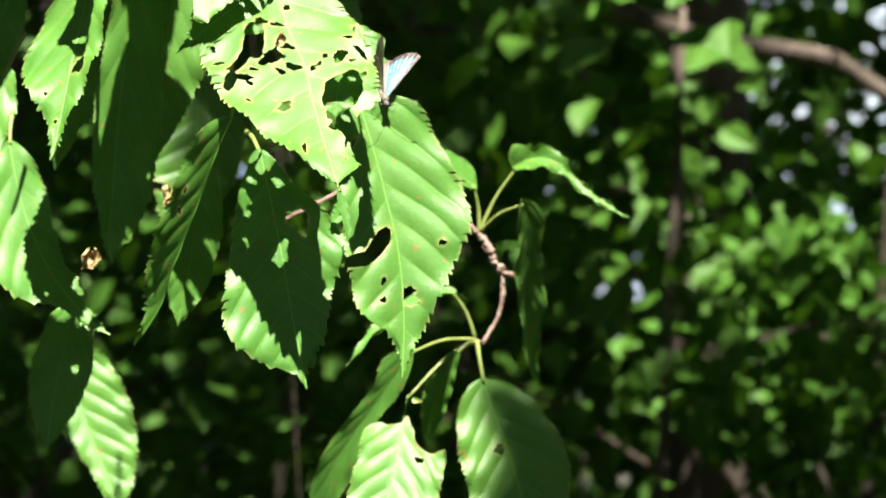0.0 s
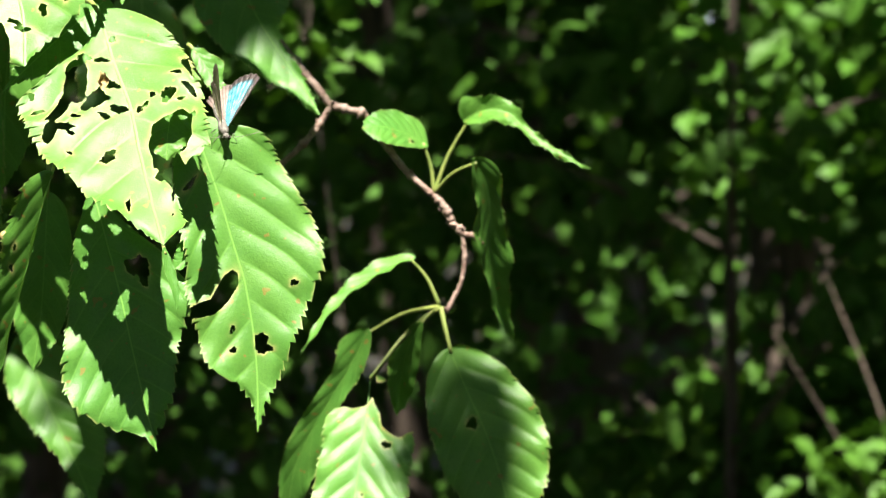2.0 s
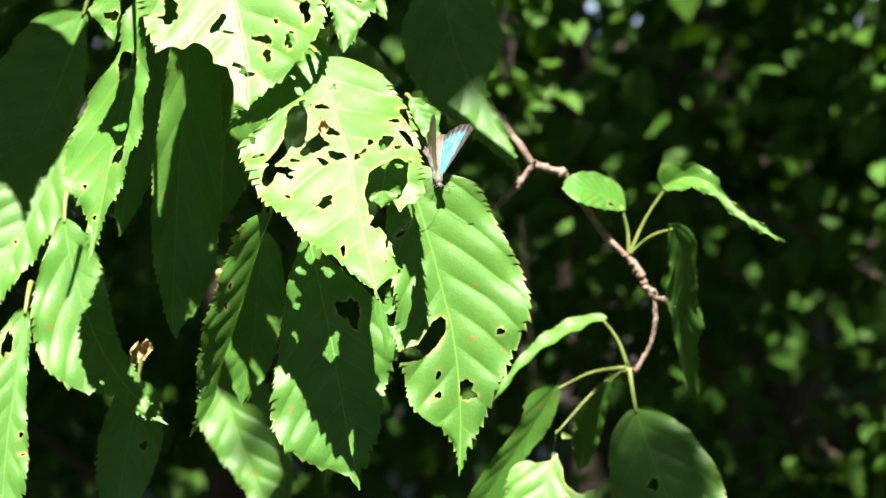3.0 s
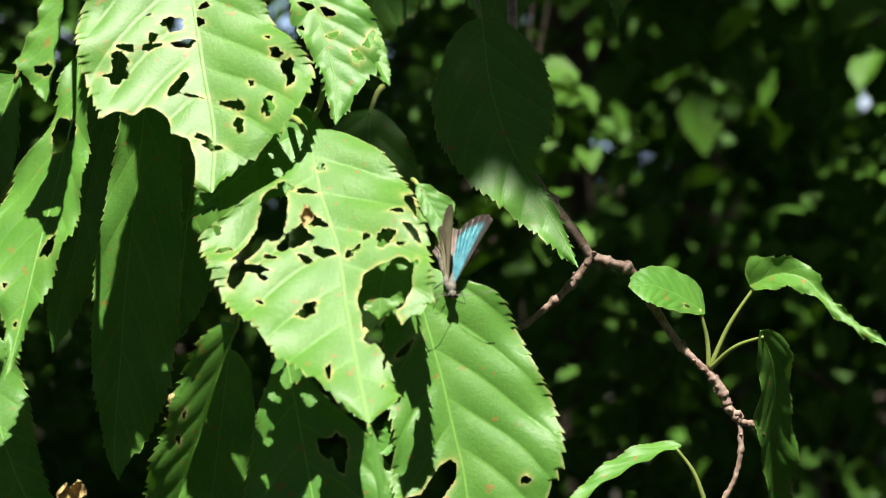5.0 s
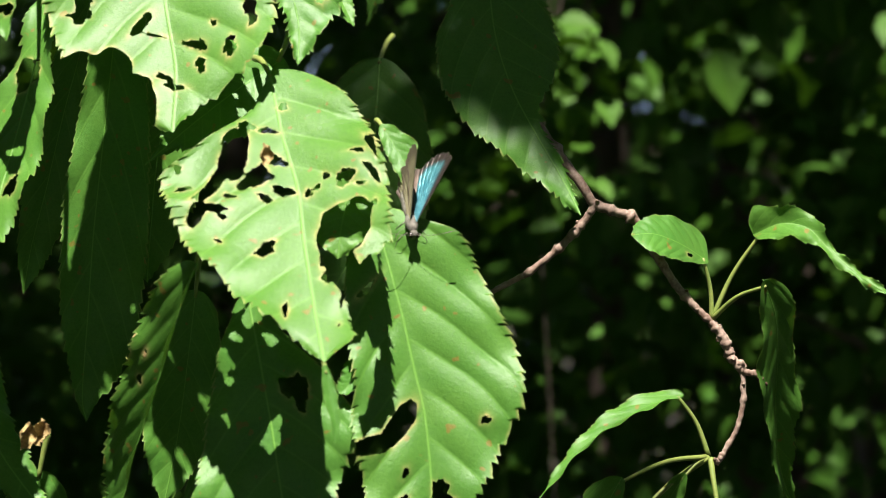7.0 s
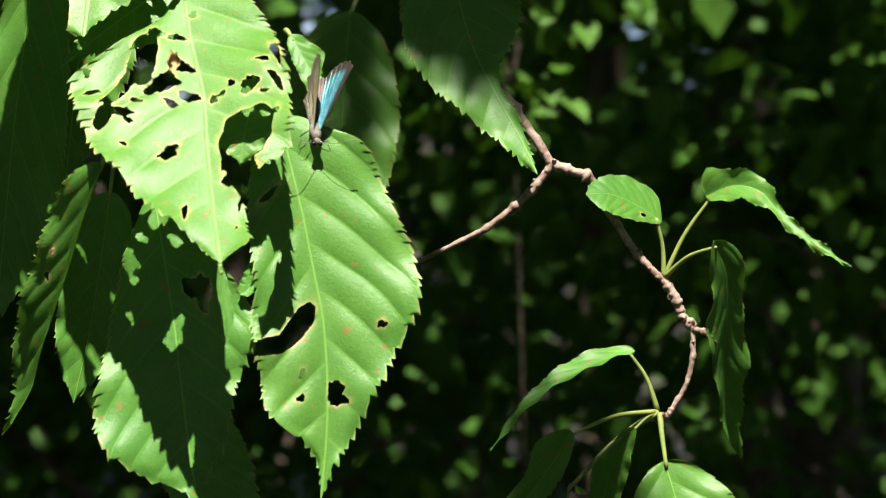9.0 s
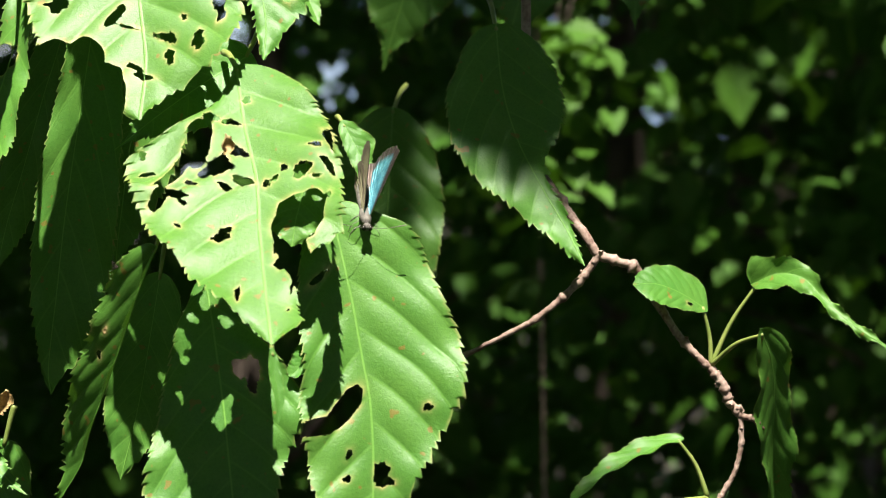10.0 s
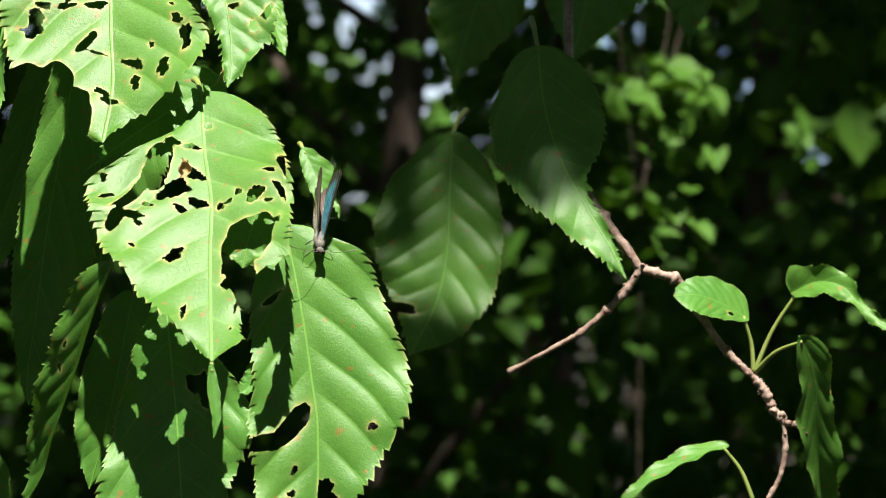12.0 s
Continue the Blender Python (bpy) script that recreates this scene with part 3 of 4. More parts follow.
leaf(spray, "cherry leaf half in shade with a torn side and holes", [(-0.0043, 0.008, 1.5958), (-0.0018, 0.0066, 1.589), (0.0029, 0.0032, 1.5725), (0.006, 0.0005, 1.5592), (0.0084, -0.0016, 1.5487), (0.0099, -0.0045, 1.5347), (0.0102, -0.007, 1.522), (0.0094, -0.01, 1.5074)],
     [0.0, 6.1, 8.7, 10.6, 12.0, 13.0, 13.6, 13.8, 14.1, 14.8, 16.3, 16.9, 16.8, 16.1, 15.2, 15.2, 13.2, 5.6, 1.5, 0.5, 0.0], [0.0, 9.0, 16.8, 19.2, 20.0, 20.7, 21.5, 22.6, 24.1, 23.9, 23.4, 21.9, 17.8, 15.2, 12.4, 9.5, 7.5, 5.4, 2.4, 1.2, 0.0],
     (0.2, -1, 0.25), (-0.0063, 0.018, 1.6019), seed=3, fold=(3, 8), furrow=2.3, rows=240, cols=130,
     holes=[(0.725, 1.7, 1.7, 2.6, 90), (0.75, 2.7, 1.9, 1.3, 91), (0.68, -5.8, 1.3, 0.7, 138), (0.745, -6.3, 1.3, 0.7, 135), (0.57, 13.5, 1.2, 0.8, 115), (0.2, -6.8, 3.0, 0.7, 128)],
     bites=[(0.555, -6.2, 6.5, 2.5, -38), (0.605, -13.0, 4.5, 2.3, 95)])
leaf(spray, "large shaded cherry leaf flecked with sun", [(-0.0326, 0.006, 1.5765), (-0.0311, 0.0045, 1.5697), (-0.0291, 0.0024, 1.56), (-0.0263, -0.0008, 1.5455), (-0.0242, -0.0036, 1.5326), (-0.0215, -0.0071, 1.5167), (-0.0198, -0.0089, 1.5089), (-0.0191, -0.01, 1.5039)],
     [0.0, 5.0, 8.3, 10.3, 12.3, 14.0, 15.8, 17.4, 18.9, 20.8, 20.9, 19.0, 12.6, 2.4, 0.0], [0.0, 3.8, 6.8, 10.6, 14.3, 17.3, 19.6, 18.3, 14.9, 12.1, 10.6, 9.2, 5.2, 1.0, 0.0],
     (0.05, -1, 0.3), (-0.0357, 0.02, 1.5823), seed=4, fold=(3, 4), furrow=1.5,
     holes=[(0.315, 6.7, 2.8, 3.5, 81), (0.355, 7.8, 1.6, 2.4, 81)])
leaf(spray, "narrow folded cherry leaf with a saw edge", [(-0.0417, -0.018, 1.5837), (-0.0464, -0.0113, 1.5723), (-0.0504, -0.0048, 1.5607), (-0.0549, 0.0018, 1.549), (-0.0589, 0.0075, 1.5388), (-0.0624, 0.0131, 1.5284), (-0.0699, 0.02, 1.5171)],
     [0.0, 7.4, 8.3, 8.8, 8.7, 9.0, 8.6, 8.5, 6.4, 1.6, 0.0], [0.0, 2.6, 3.0, 3.0, 3.0, 3.1, 2.9, 2.8, 2.4, 1.5, 0.0],
     (-0.75, -0.6, -0.75), (-0.04, -0.015, 1.5915), seed=5, fold=(0, 70), furrow=1.5, teeth=2.4, wave=1.3,
     holes=[(0.36, -9.2, 0.9, 1.6, 104), (0.425, -4.6, 0.6, 1.2, 104), (0.34, -5.1, 0.5, 1.0, 103)])
leaf(spray, "cherry leaf lit along one side with a curled rim", [(-0.0812, 0.03, 1.6481), (-0.0833, 0.0221, 1.6313), (-0.0861, 0.0148, 1.6165), (-0.089, 0.0076, 1.6019), (-0.0914, 0.0003, 1.5875), (-0.0937, -0.0053, 1.5764), (-0.095, -0.008, 1.5712)],
     [0.0, 3.6, 4.4, 5.2, 7.0, 13.3, 14.5, 14.7, 17.1, 14.9, 11.3, 6.9, 3.0, 0.9, 0.0], [0.0, 3.2, 4.4, 5.7, 6.7, 7.8, 8.7, 9.0, 9.1, 7.5, 6.0, 4.5, 2.6, 0.8, 0.0],
     (-0.45, -1, 0.3), (-0.0811, 0.04, 1.6568), seed=6, fold=(0, 12), furrow=1.3, wave=1.2,
     holes=[(0.265, -1.2, 4.4, 3.0, 152), (0.615, 3.1, 1.6, 3.1, 82), (0.725, -6.1, 0.6, 0.6, 86), (0.84, -1.2, 0.6, 0.6, 88)])
leaf(spray, "shaded cherry leaf with a hole near its tip", [(-0.0825, 0.005, 1.6657), (-0.0827, 0.0013, 1.6564), (-0.0836, -0.0019, 1.6485), (-0.0845, -0.0051, 1.6407), (-0.0856, -0.008, 1.6337)],
     [0.0, 4.6, 5.2, 5.5, 5.6, 6.7, 8.4, 9.9, 6.8, 3.5, 0.0], [0.0, 1.9, 2.6, 2.5, 2.6, 2.4, 2.2, 1.9, 1.5, 0.9, 0.0],
     (-0.5, -1, 0.3), (-0.0837, 0.02, 1.6723), seed=18, fold=(6, 60),
     holes=[(0.765, -2.1, 2.1, 1.6, 99)])
leaf(spray, "cherry leaf with a withered brown fold at its rim", [(-0.1089, 0.05, 1.5819), (-0.106, 0.0455, 1.5674), (-0.1013, 0.0406, 1.5523), (-0.0949, 0.0361, 1.5389), (-0.087, 0.032, 1.5285), (-0.0815, 0.0297, 1.523), (-0.0769, 0.028, 1.5202)],
     [0.0, 4.9, 8.8, 12.3, 15.8, 17.6, 18.7, 18.7, 14.1, 6.3, 3.1, 1.5, 0.0], [0.0, 5.8, 8.3, 8.5, 8.4, 7.7, 6.5, 6.0, 6.3, 4.7, 2.7, 1.3, 0.0],
     (0.2, -1, 0.45), (-0.1082, 0.055, 1.5894), seed=10, fold=(10, -6), furrow=1.2,
     bites=[(0.71, 8.6, 1.5, 2.4, 56)])
leaf(spray, "cherry leaf hanging low with eaten spots", [(-0.1198, 0.04, 1.5553), (-0.1217, 0.0338, 1.538), (-0.1242, 0.0273, 1.5201), (-0.1255, 0.0209, 1.5024), (-0.126, 0.015, 1.4864)],
     [0.0, 6.2, 9.3, 11.1, 12.0, 12.6, 11.1, 9.9, 7.4, 3.9, 0.0], [0.0, 2.6, 2.4, 3.1, 4.1, 5.4, 6.8, 6.7, 5.7, 3.0, 0.0],
     (0.1, -1, 0.35), (-0.1193, 0.05, 1.5624), seed=22, fold=(8, 8), furrow=1.3,
     holes=[(0.16, -4.2, 1.3, 4.5, 85), (0.535, 4.0, 0.8, 0.7, 95), (0.615, 5.2, 0.7, 0.3, 94)])
leaf(spray, "large cherry leaf half in sun beside the spray", [(-0.1098, 0.075, 1.6073), (-0.1172, 0.0667, 1.5893), (-0.1253, 0.0585, 1.5724), (-0.1325, 0.0519, 1.5591), (-0.1405, 0.045, 1.5461)],
     [0.0, 15.3, 16.8, 17.3, 17.6, 17.8, 16.8, 15.1, 13.2, 6.9, 0.0], [0.0, 5.7, 8.7, 9.6, 10.0, 8.5, 7.1, 5.5, 4.0, 2.5, 0.0],
     (-0.2, -1, 0.35), (-0.1048, 0.08, 1.6186), seed=23, fold=(8, 8), furrow=1.5,
     holes=[(0.525, -0.6, 0.5, 0.6, 110)])
leaf(spray, "small sunlit cherry leaf with round holes", [(-0.0298, 0.03, 1.668), (-0.0263, 0.0249, 1.657), (-0.0233, 0.0204, 1.6474), (-0.0212, 0.0161, 1.638), (-0.0211, 0.012, 1.6291)],
     [0.0, 3.6, 5.2, 5.7, 6.1, 5.4, 4.7, 3.8, 2.9, 2.6, 2.0, 1.2, 0.0], [0.0, 7.7, 8.8, 10.0, 11.2, 12.5, 13.0, 12.7, 10.8, 7.7, 4.3, 2.1, 0.0],
     (0.05, -1, 0.35), (-0.0321, 0.035, 1.6738), seed=13, fold=(8, 8), furrow=1.5,
     holes=[(0.475, 1.9, 1.3, 0.9, 75), (0.555, 10.1, 1.3, 2.1, 54), (0.625, 6.2, 2.0, 1.1, 19), (0.335, 2.5, 2.1, 0.9, 30), (0.39, -4.6, 0.8, 0.6, 74), (0.27, -1.9, 1.8, 1.1, 75)])
leaf(spray, "small ragged cherry leaf beside the sunlit ones", [(-0.0156, 0.035, 1.6537), (-0.0126, 0.0301, 1.6461), (-0.0105, 0.0273, 1.6419), (-0.0088, 0.025, 1.6385)],
     [0.0, 2.3, 3.6, 3.4, 3.3, 3.2, 3.0, 2.8, 2.6, 1.6, 0.0], [0.0, 2.8, 2.8, 2.8, 2.7, 2.6, 2.3, 2.0, 1.5, 0.8, 0.0],
     (0.4, -1, 0.4), (-0.0173, 0.035, 1.6578), seed=24, teeth=1.6, rows=90, cols=50)
leaf(spray, "shaded hanging cherry leaf", [(-0.0675, 0.06, 1.659), (-0.07, 0.06, 1.6333), (-0.0723, 0.06, 1.6126), (-0.0747, 0.06, 1.5902), (-0.0762, 0.06, 1.5694), (-0.0776, 0.06, 1.5503), (-0.0766, 0.06, 1.5433)],
     [0.0, 4.9, 5.8, 6.2, 7.2, 8.1, 7.9, 7.7, 6.4, 3.1, 0.0], [0.0, 6.8, 8.2, 9.7, 11.3, 12.6, 13.4, 13.4, 12.4, 8.8, 0.0],
     (0.2, -1, 0.1), (-0.0664, 0.06, 1.6676), seed=7, fold=(10, 10))
leaf(spray, "shaded hanging cherry leaf", [(-0.0766, 0.085, 1.6621), (-0.0807, 0.0836, 1.6374), (-0.0852, 0.0826, 1.6199), (-0.0896, 0.0815, 1.6005), (-0.0931, 0.0807, 1.5865), (-0.0952, 0.08, 1.5742)],
     [0.0, 3.1, 4.9, 6.1, 6.5, 6.8, 6.6, 6.0, 4.8, 2.9, 0.0], [0.0, 5.5, 7.1, 7.6, 8.7, 9.7, 9.3, 8.7, 6.8, 4.2, 0.0],
     (0.3, -1, 0.1), (-0.0746, 0.085, 1.6708), seed=9, fold=(12, 12))
leaf(spray, "shaded hanging cherry leaf", [(-0.0485, 0.05, 1.5761), (-0.0506, 0.0482, 1.5574), (-0.0527, 0.0466, 1.5404), (-0.056, 0.045, 1.5234)],
     [0.0, 6.5, 7.4, 8.4, 9.3, 9.4, 9.0, 8.5, 6.9, 3.6, 0.0], [0.0, 6.0, 7.0, 8.0, 9.0, 8.3, 7.6, 7.1, 5.6, 2.9, 0.0],
     (0.3, -1, 0.1), (-0.0474, 0.05, 1.5846), seed=55, fold=(8, 8))
leaf(spray, "shaded cherry leaf hanging low", [(-0.0896, 0.07, 1.5306), (-0.092, 0.0667, 1.5151), (-0.0951, 0.0633, 1.4998), (-0.0969, 0.06, 1.4845)],
     [0.0, 6.5, 7.5, 8.5, 9.3, 9.3, 8.5, 8.0, 5.7, 2.9, 0.0], [0.0, 7.8, 8.7, 9.8, 10.3, 9.7, 9.0, 8.0, 5.5, 2.8, 0.0],
     (0.2, -1, 0.2), (-0.0876, 0.07, 1.5393), seed=12, fold=(10, 10),
     holes=[(0.425, 4.9, 1.0, 1.6, 101)])
leaf(spray, "sunlit cherry leaf behind two larger ones", [(-0.0083, -0.006, 1.6043), (-0.0091, -0.0083, 1.5967), (-0.0102, -0.0102, 1.5905), (-0.0107, -0.012, 1.5847)],
     [0.0, 3.8, 7.7, 8.0, 8.1, 8.2, 8.2, 7.0, 6.0, 3.0, 0.0], [0.0, 5.3, 8.1, 8.4, 8.9, 7.9, 7.0, 6.1, 4.6, 2.6, 0.0],
     (0.1, -1, 0.45), (-0.0083, 0, 1.6075), seed=56, rows=100, cols=60)
leaf(spray, "torn scrap of sunlit cherry leaf", [(-0.0068, 0.004, 1.5616), (-0.0078, 0.0016, 1.558), (-0.0092, -0.0004, 1.5551), (-0.011, -0.002, 1.5536)],
     [0.0, 1.3, 2.4, 2.5, 2.5, 2.4, 2.4, 2.4, 2.3, 2.0, 0.0], [0.0, 3.1, 3.3, 3.4, 3.7, 3.4, 3.1, 2.8, 1.6, 0.9, 0.0],
     (0.1, -1, 0.5), (-0.0062, 0.006, 1.5645), seed=57, teeth=1.5, rows=90, cols=50)
leaf(spray, "narrow curled strip of cherry leaf", [(-0.012, -0.043, 1.5625), (-0.011, -0.0444, 1.5563), (-0.0096, -0.0459, 1.5502), (-0.0098, -0.047, 1.5454)],
     [0.0, 1.0, 1.2, 1.5, 1.5, 1.4, 1.4, 1.2, 1.0, 0.5, 0.0], [0.0, 0.9, 1.2, 1.4, 1.6, 1.4, 1.2, 1.2, 0.8, 0.5, 0.0],
     (0.4, -1, 0.3), (-0.0134, -0.035, 1.5659), seed=19, rows=90, cols=40, fold=(20, 20))
leaf(spray, "large shaded cherry leaf at the edge of the spray", [(-0.1052, 0.09, 1.6453), (-0.1121, 0.0867, 1.6259), (-0.1211, 0.0832, 1.6066), (-0.1322, 0.08, 1.5901)],
     [0.0, 15.0, 16.9, 18.6, 20.0, 20.1, 19.8, 19.3, 18.4, 14.0, 0.0], [0.0, 3.0, 5.8, 7.6, 9.6, 10.6, 10.1, 9.9, 8.6, 5.8, 0.0],
     (-0.2, -1, 0.15), (-0.1013, 0.09, 1.6558), seed=21, fold=(8, 8))
leaf(spray, "cherry leaf at the top of the spray", [(-0.1065, 0, 1.651), (-0.1127, -0.0092, 1.6453), (-0.1208, -0.02, 1.6404)],
     [0.0, 0, 0, 0, 0, 0, 0, 0, 0, 0, 0.0], [0.0, 0, 0, 0, 0, 0, 0, 0, 0, 0, 0.0],
     (-0.2, -0.6, 1), (-0.1036, 0.01, 1.6562), seed=52, fold=(8, 8), rows=110, cols=60)
leaf(spray, "cherry leaf tip showing behind a larger leaf", [(-0.0022, 0.02, 1.6154), (0.0015, 0.0173, 1.6094), (0.0054, 0.0145, 1.6032), (0.0092, 0.012, 1.598)],
     [0.0, 1.8, 2.5, 2.7, 2.9, 3.0, 3.0, 3.1, 3.3, 2.4, 0.0], [0.0, 2.4, 3.2, 4.1, 4.9, 3.2, 1.5, 1.6, 1.6, 1.5, 0.0],
     (0.1, -1, 0.4), (-0.0034, 0.023, 1.6164), seed=16, rows=110, cols=60)
leaf(spray, "large shaded cherry leaf behind the spray", [(-0.0525, 0.08, 1.6577), (-0.0566, 0.0785, 1.6332), (-0.0607, 0.0769, 1.6087), (-0.0626, 0.0756, 1.5877), (-0.0632, 0.075, 1.5771)],
     [0.0, 7.6, 10.1, 12.4, 13.5, 13.2, 13.1, 11.1, 8.7, 5.1, 0.0], [0.0, 10.3, 12.2, 14.1, 14.2, 14.3, 14.2, 11.8, 8.8, 5.1, 0.0],
     (0.1, -1, 0.1), (-0.0505, 0.08, 1.6665), seed=20, fold=(8, 8))
plain_leaf(spray, "small ragged leaf behind the sunlit leaves", (-0.0252, 0.05, 1.6521), (-0.0111, 0.04, 1.6406), 0.0095, (0.1, -1, 0.3), (-0.0279, 0.05, 1.6575), seed=14)
plain_leaf(spray, "shaded cherry leaf flecked with sun", (-0.026, 0.035, 1.6316), (-0.0576, 0.02, 1.6061), 0.0252, (0, -1, 0.3), (-0.0248, 0.04, 1.6392), seed=15)

# leaves added above the view, set to cast shade on the spray's left
for x, y, z, wide, long, seed in (
        (-0.074, 0.022, 1.738, 0.034, 0.044, 33),
        (-0.094, 0.022, 1.735, 0.042, 0.048, 32),
        (-0.05, 0.034, 1.752, 0.03, 0.04, 37),
        (-0.128, 0.02, 1.73, 0.046, 0.05, 34)):
    plain_leaf(spray, "unseen cherry leaf added above to shade the spray", (x, y + long / 2, z + 0.012), (x + 0.006, y - long / 2, z - 0.008), wide, (0, -0.45, 1), (x, y + long / 2 + 0.01, z + 0.02), seed=seed, rows=100, cols=60)


def withered_scrap(place, size, turn, seed):
    """A curled brown scrap of dead leaf."""
    rng = np.random.default_rng(seed)
    verts, faces, n = [], [], 14
    for i in range(n + 1):
        for k in range(n + 1):
            a, b = i / n - 0.5, k / n - 0.5
            ang = 3.6 * b + 0.9 * a
            r = 0.28 * (1 + 0.25 * math.sin(7 * a + seed)) * (1 - 0.9 * a * a)
            w = 0.05 * rng.normal() if 0 in (i, k) or n in (i, k) else 0.012 * rng.normal()
            verts.append(pose(*place, *turn) @ (size * Vector((r * math.sin(ang) + w, r * math.cos(ang) + w, -a * (1 - 0.3 * b)))))
    for i in range(n):
        for k in range(n):
            q = i * (n + 1) + k
            faces.append((q, q + 1, q + n + 2, q + n + 1))
    part("withered_scrap", verts, faces, DEAD, spray, "curled brown scrap of withered leaf")


withered_scrap((-0.0267, -0.01, 1.608), 0.0045, (0, 0, 20), 1)
withered_scrap((-0.0838, 0.012, 1.5430), 0.0062, (10, 10, 40), 2)
withered_scrap((-0.0822, 0.02, 1.5431), 0.0058, (0, 30, 10), 3)
withered_scrap((-0.0596, 0.028, 1.5631), 0.006, (0, 0, 60), 4)

# ---- the swaying twig ----
twig = thing("cherry_twig", (0.1, 0.12, 1.58), "swaying cherry twig with knotted bark and small leaves", "twig")


def twig_wood():
    r2 = random.Random(9)
    o = Vector(twig.location)

    def stem(points, r0, r1, n=26, knots=0.12, name="stem"):
        n = n * 3
        path = [p + 0.00012 * Vector((r2.uniform(-1, 1), r2.uniform(-1, 1), r2.uniform(-1, 1))) for p in glide([Vector(p) - o for p in points], n)]
        rings = [(r2.uniform(0, n), r2.uniform(0.12, 0.55), r2.uniform(0.7, 2.2)) for _ in range(n // 9)]
        swell = [1 + sum(a * math.exp(-((i - c) / w) ** 2) for c, a, w in rings) for i in range(n)]
        v, f = tube(path, [(r0 + (r1 - r0) * i / (n - 1)) * swell[i] * 0.88 for i in range(n)], 11, knots * 0.7, r2)
        part(name, v, f, TWIG_BARK, twig)

    stem([(0.036, 0.165, 1.80), (0.030, 0.162, 1.72), (0.0258, 0.1380, 1.6311), (0.0292, 0.1330, 1.6255), (0.0360, 0.1250, 1.6145), (0.0407, 0.1200, 1.6075), (0.0441, 0.1200, 1.6020), (0.0500, 0.1200, 1.5995), (0.0551, 0.1210, 1.5965), (0.0626, 0.1200, 1.5828), (0.0661, 0.1200, 1.5774), (0.0703, 0.1200, 1.5723), (0.0746, 0.1200, 1.5685)], 0.0017, 0.0011, 46)
    stem([(0.0736, 0.1200, 1.5692), (0.0763, 0.1190, 1.5651), (0.0784, 0.1200, 1.5597), (0.0815, 0.1200, 1.5557)], 0.0014, 0.0012, 12, 0.35, "knot")
    stem([(0.0811, 0.1200, 1.5564), (0.0810, 0.1200, 1.5485), (0.0789, 0.1200, 1.5407), (0.0751, 0.1200, 1.5343), (0.0730, 0.1200, 1.5314)], 0.0008, 0.0008, 16)
    stem([(0.0815, 0.1200, 1.5557), (0.0847, 0.1180, 1.5548), (0.0873, 0.1200, 1.5519)], 0.0011, 0.0006, 8, 0.2, "spur")
    stem([(0.0444, 0.1200, 1.6020), (0.0410, 0.1200, 1.5974), (0.0348, 0.1200, 1.5914), (0.0294, 0.1200, 1.5872), (0.0240, 0.1210, 1.5837), (0.0150, 0.1240, 1.5796), (0.0043, 0.1280, 1.5747)], 0.0013, 0.0007, 26, 0.12, "side_shoot")


twig_wood()


def buds():
    """Small scaly buds and leaf scars along the twig."""
    o = Vector(twig.location)
    r2 = random.Random(4)
    for x, z, r in ((0.0703, 1.5726, 0.0008), (0.0728, 1.5701, 0.0010), (0.0767, 1.5652, 0.0015), (0.0782, 1.5593, 0.0017), (0.0800, 1.5579, 0.0013), (0.0752, 1.5673, 0.0010), (0.0664, 1.5775, 0.0008), (0.0637, 1.5815, 0.0007), (0.0441, 1.6020, 0.0012), (0.0400, 1.5968, 0.0008), (0.0732, 1.5319, 0.0011), (0.0809, 1.5522, 0.0006)):
        way = Vector((r2.uniform(-1, 1), r2.uniform(-1, -0.2), r2.uniform(-0.4, 1))).normalized()
        centre = Vector((x, 0.12, z)) - o + 0.0007 * way
        v, f = ellipsoid(centre, (r * 0.7, r * 1.2, r * 0.7), 8, 9, way)
        v = [p + 0.2 * r * Vector((r2.uniform(-1, 1), r2.uniform(-1, 1), r2.uniform(-1, 1))) for p in v]
        part("bud", v, f, TWIG_BARK, twig)


buds()

leaf(twig, "pale sunlit cherry leaf hanging low", [(-0.069, 0.2, 1.5359), (-0.0647, 0.1932, 1.5185), (-0.059, 0.1863, 1.5012), (-0.0532, 0.1797, 1.4849), (-0.0504, 0.175, 1.4731)],
     [0.0, 7.5, 11.0, 10.7, 9.9, 7.6, 5.3, 4.4, 3.6, 0.7, 0.0], [0.0, 13.9, 15.5, 16.8, 17.3, 16.3, 15.3, 12.3, 8.1, 3.3, 0.0],
     (-0.1, -1, 0.5), (-0.072, 0.21, 1.5493), seed=11, fold=(8, 8), furrow=1.6)
leaf(twig, "small rounded cherry leaf", [(0.0735, 0.12, 1.5852), (0.0663, 0.1161, 1.5903), (0.0591, 0.1127, 1.5934), (0.0529, 0.11, 1.5934)],
     [0.0, 5.9, 7.7, 7.6, 7.8, 8.0, 7.2, 6.5, 5.0, 3.2, 0.0], [0.0, 2.3, 3.7, 5.0, 5.9, 6.5, 7.1, 7.5, 7.5, 6.3, 0.0],
     (0, -0.8, 0.7), (0.0737, 0.12, 1.57), seed=31, fold=(4, 4), furrow=1.2, teeth=0.6, wave=0.35, rows=110, cols=60,
     holes=[(0.255, 1.9, 0.8, 0.7, -148)])
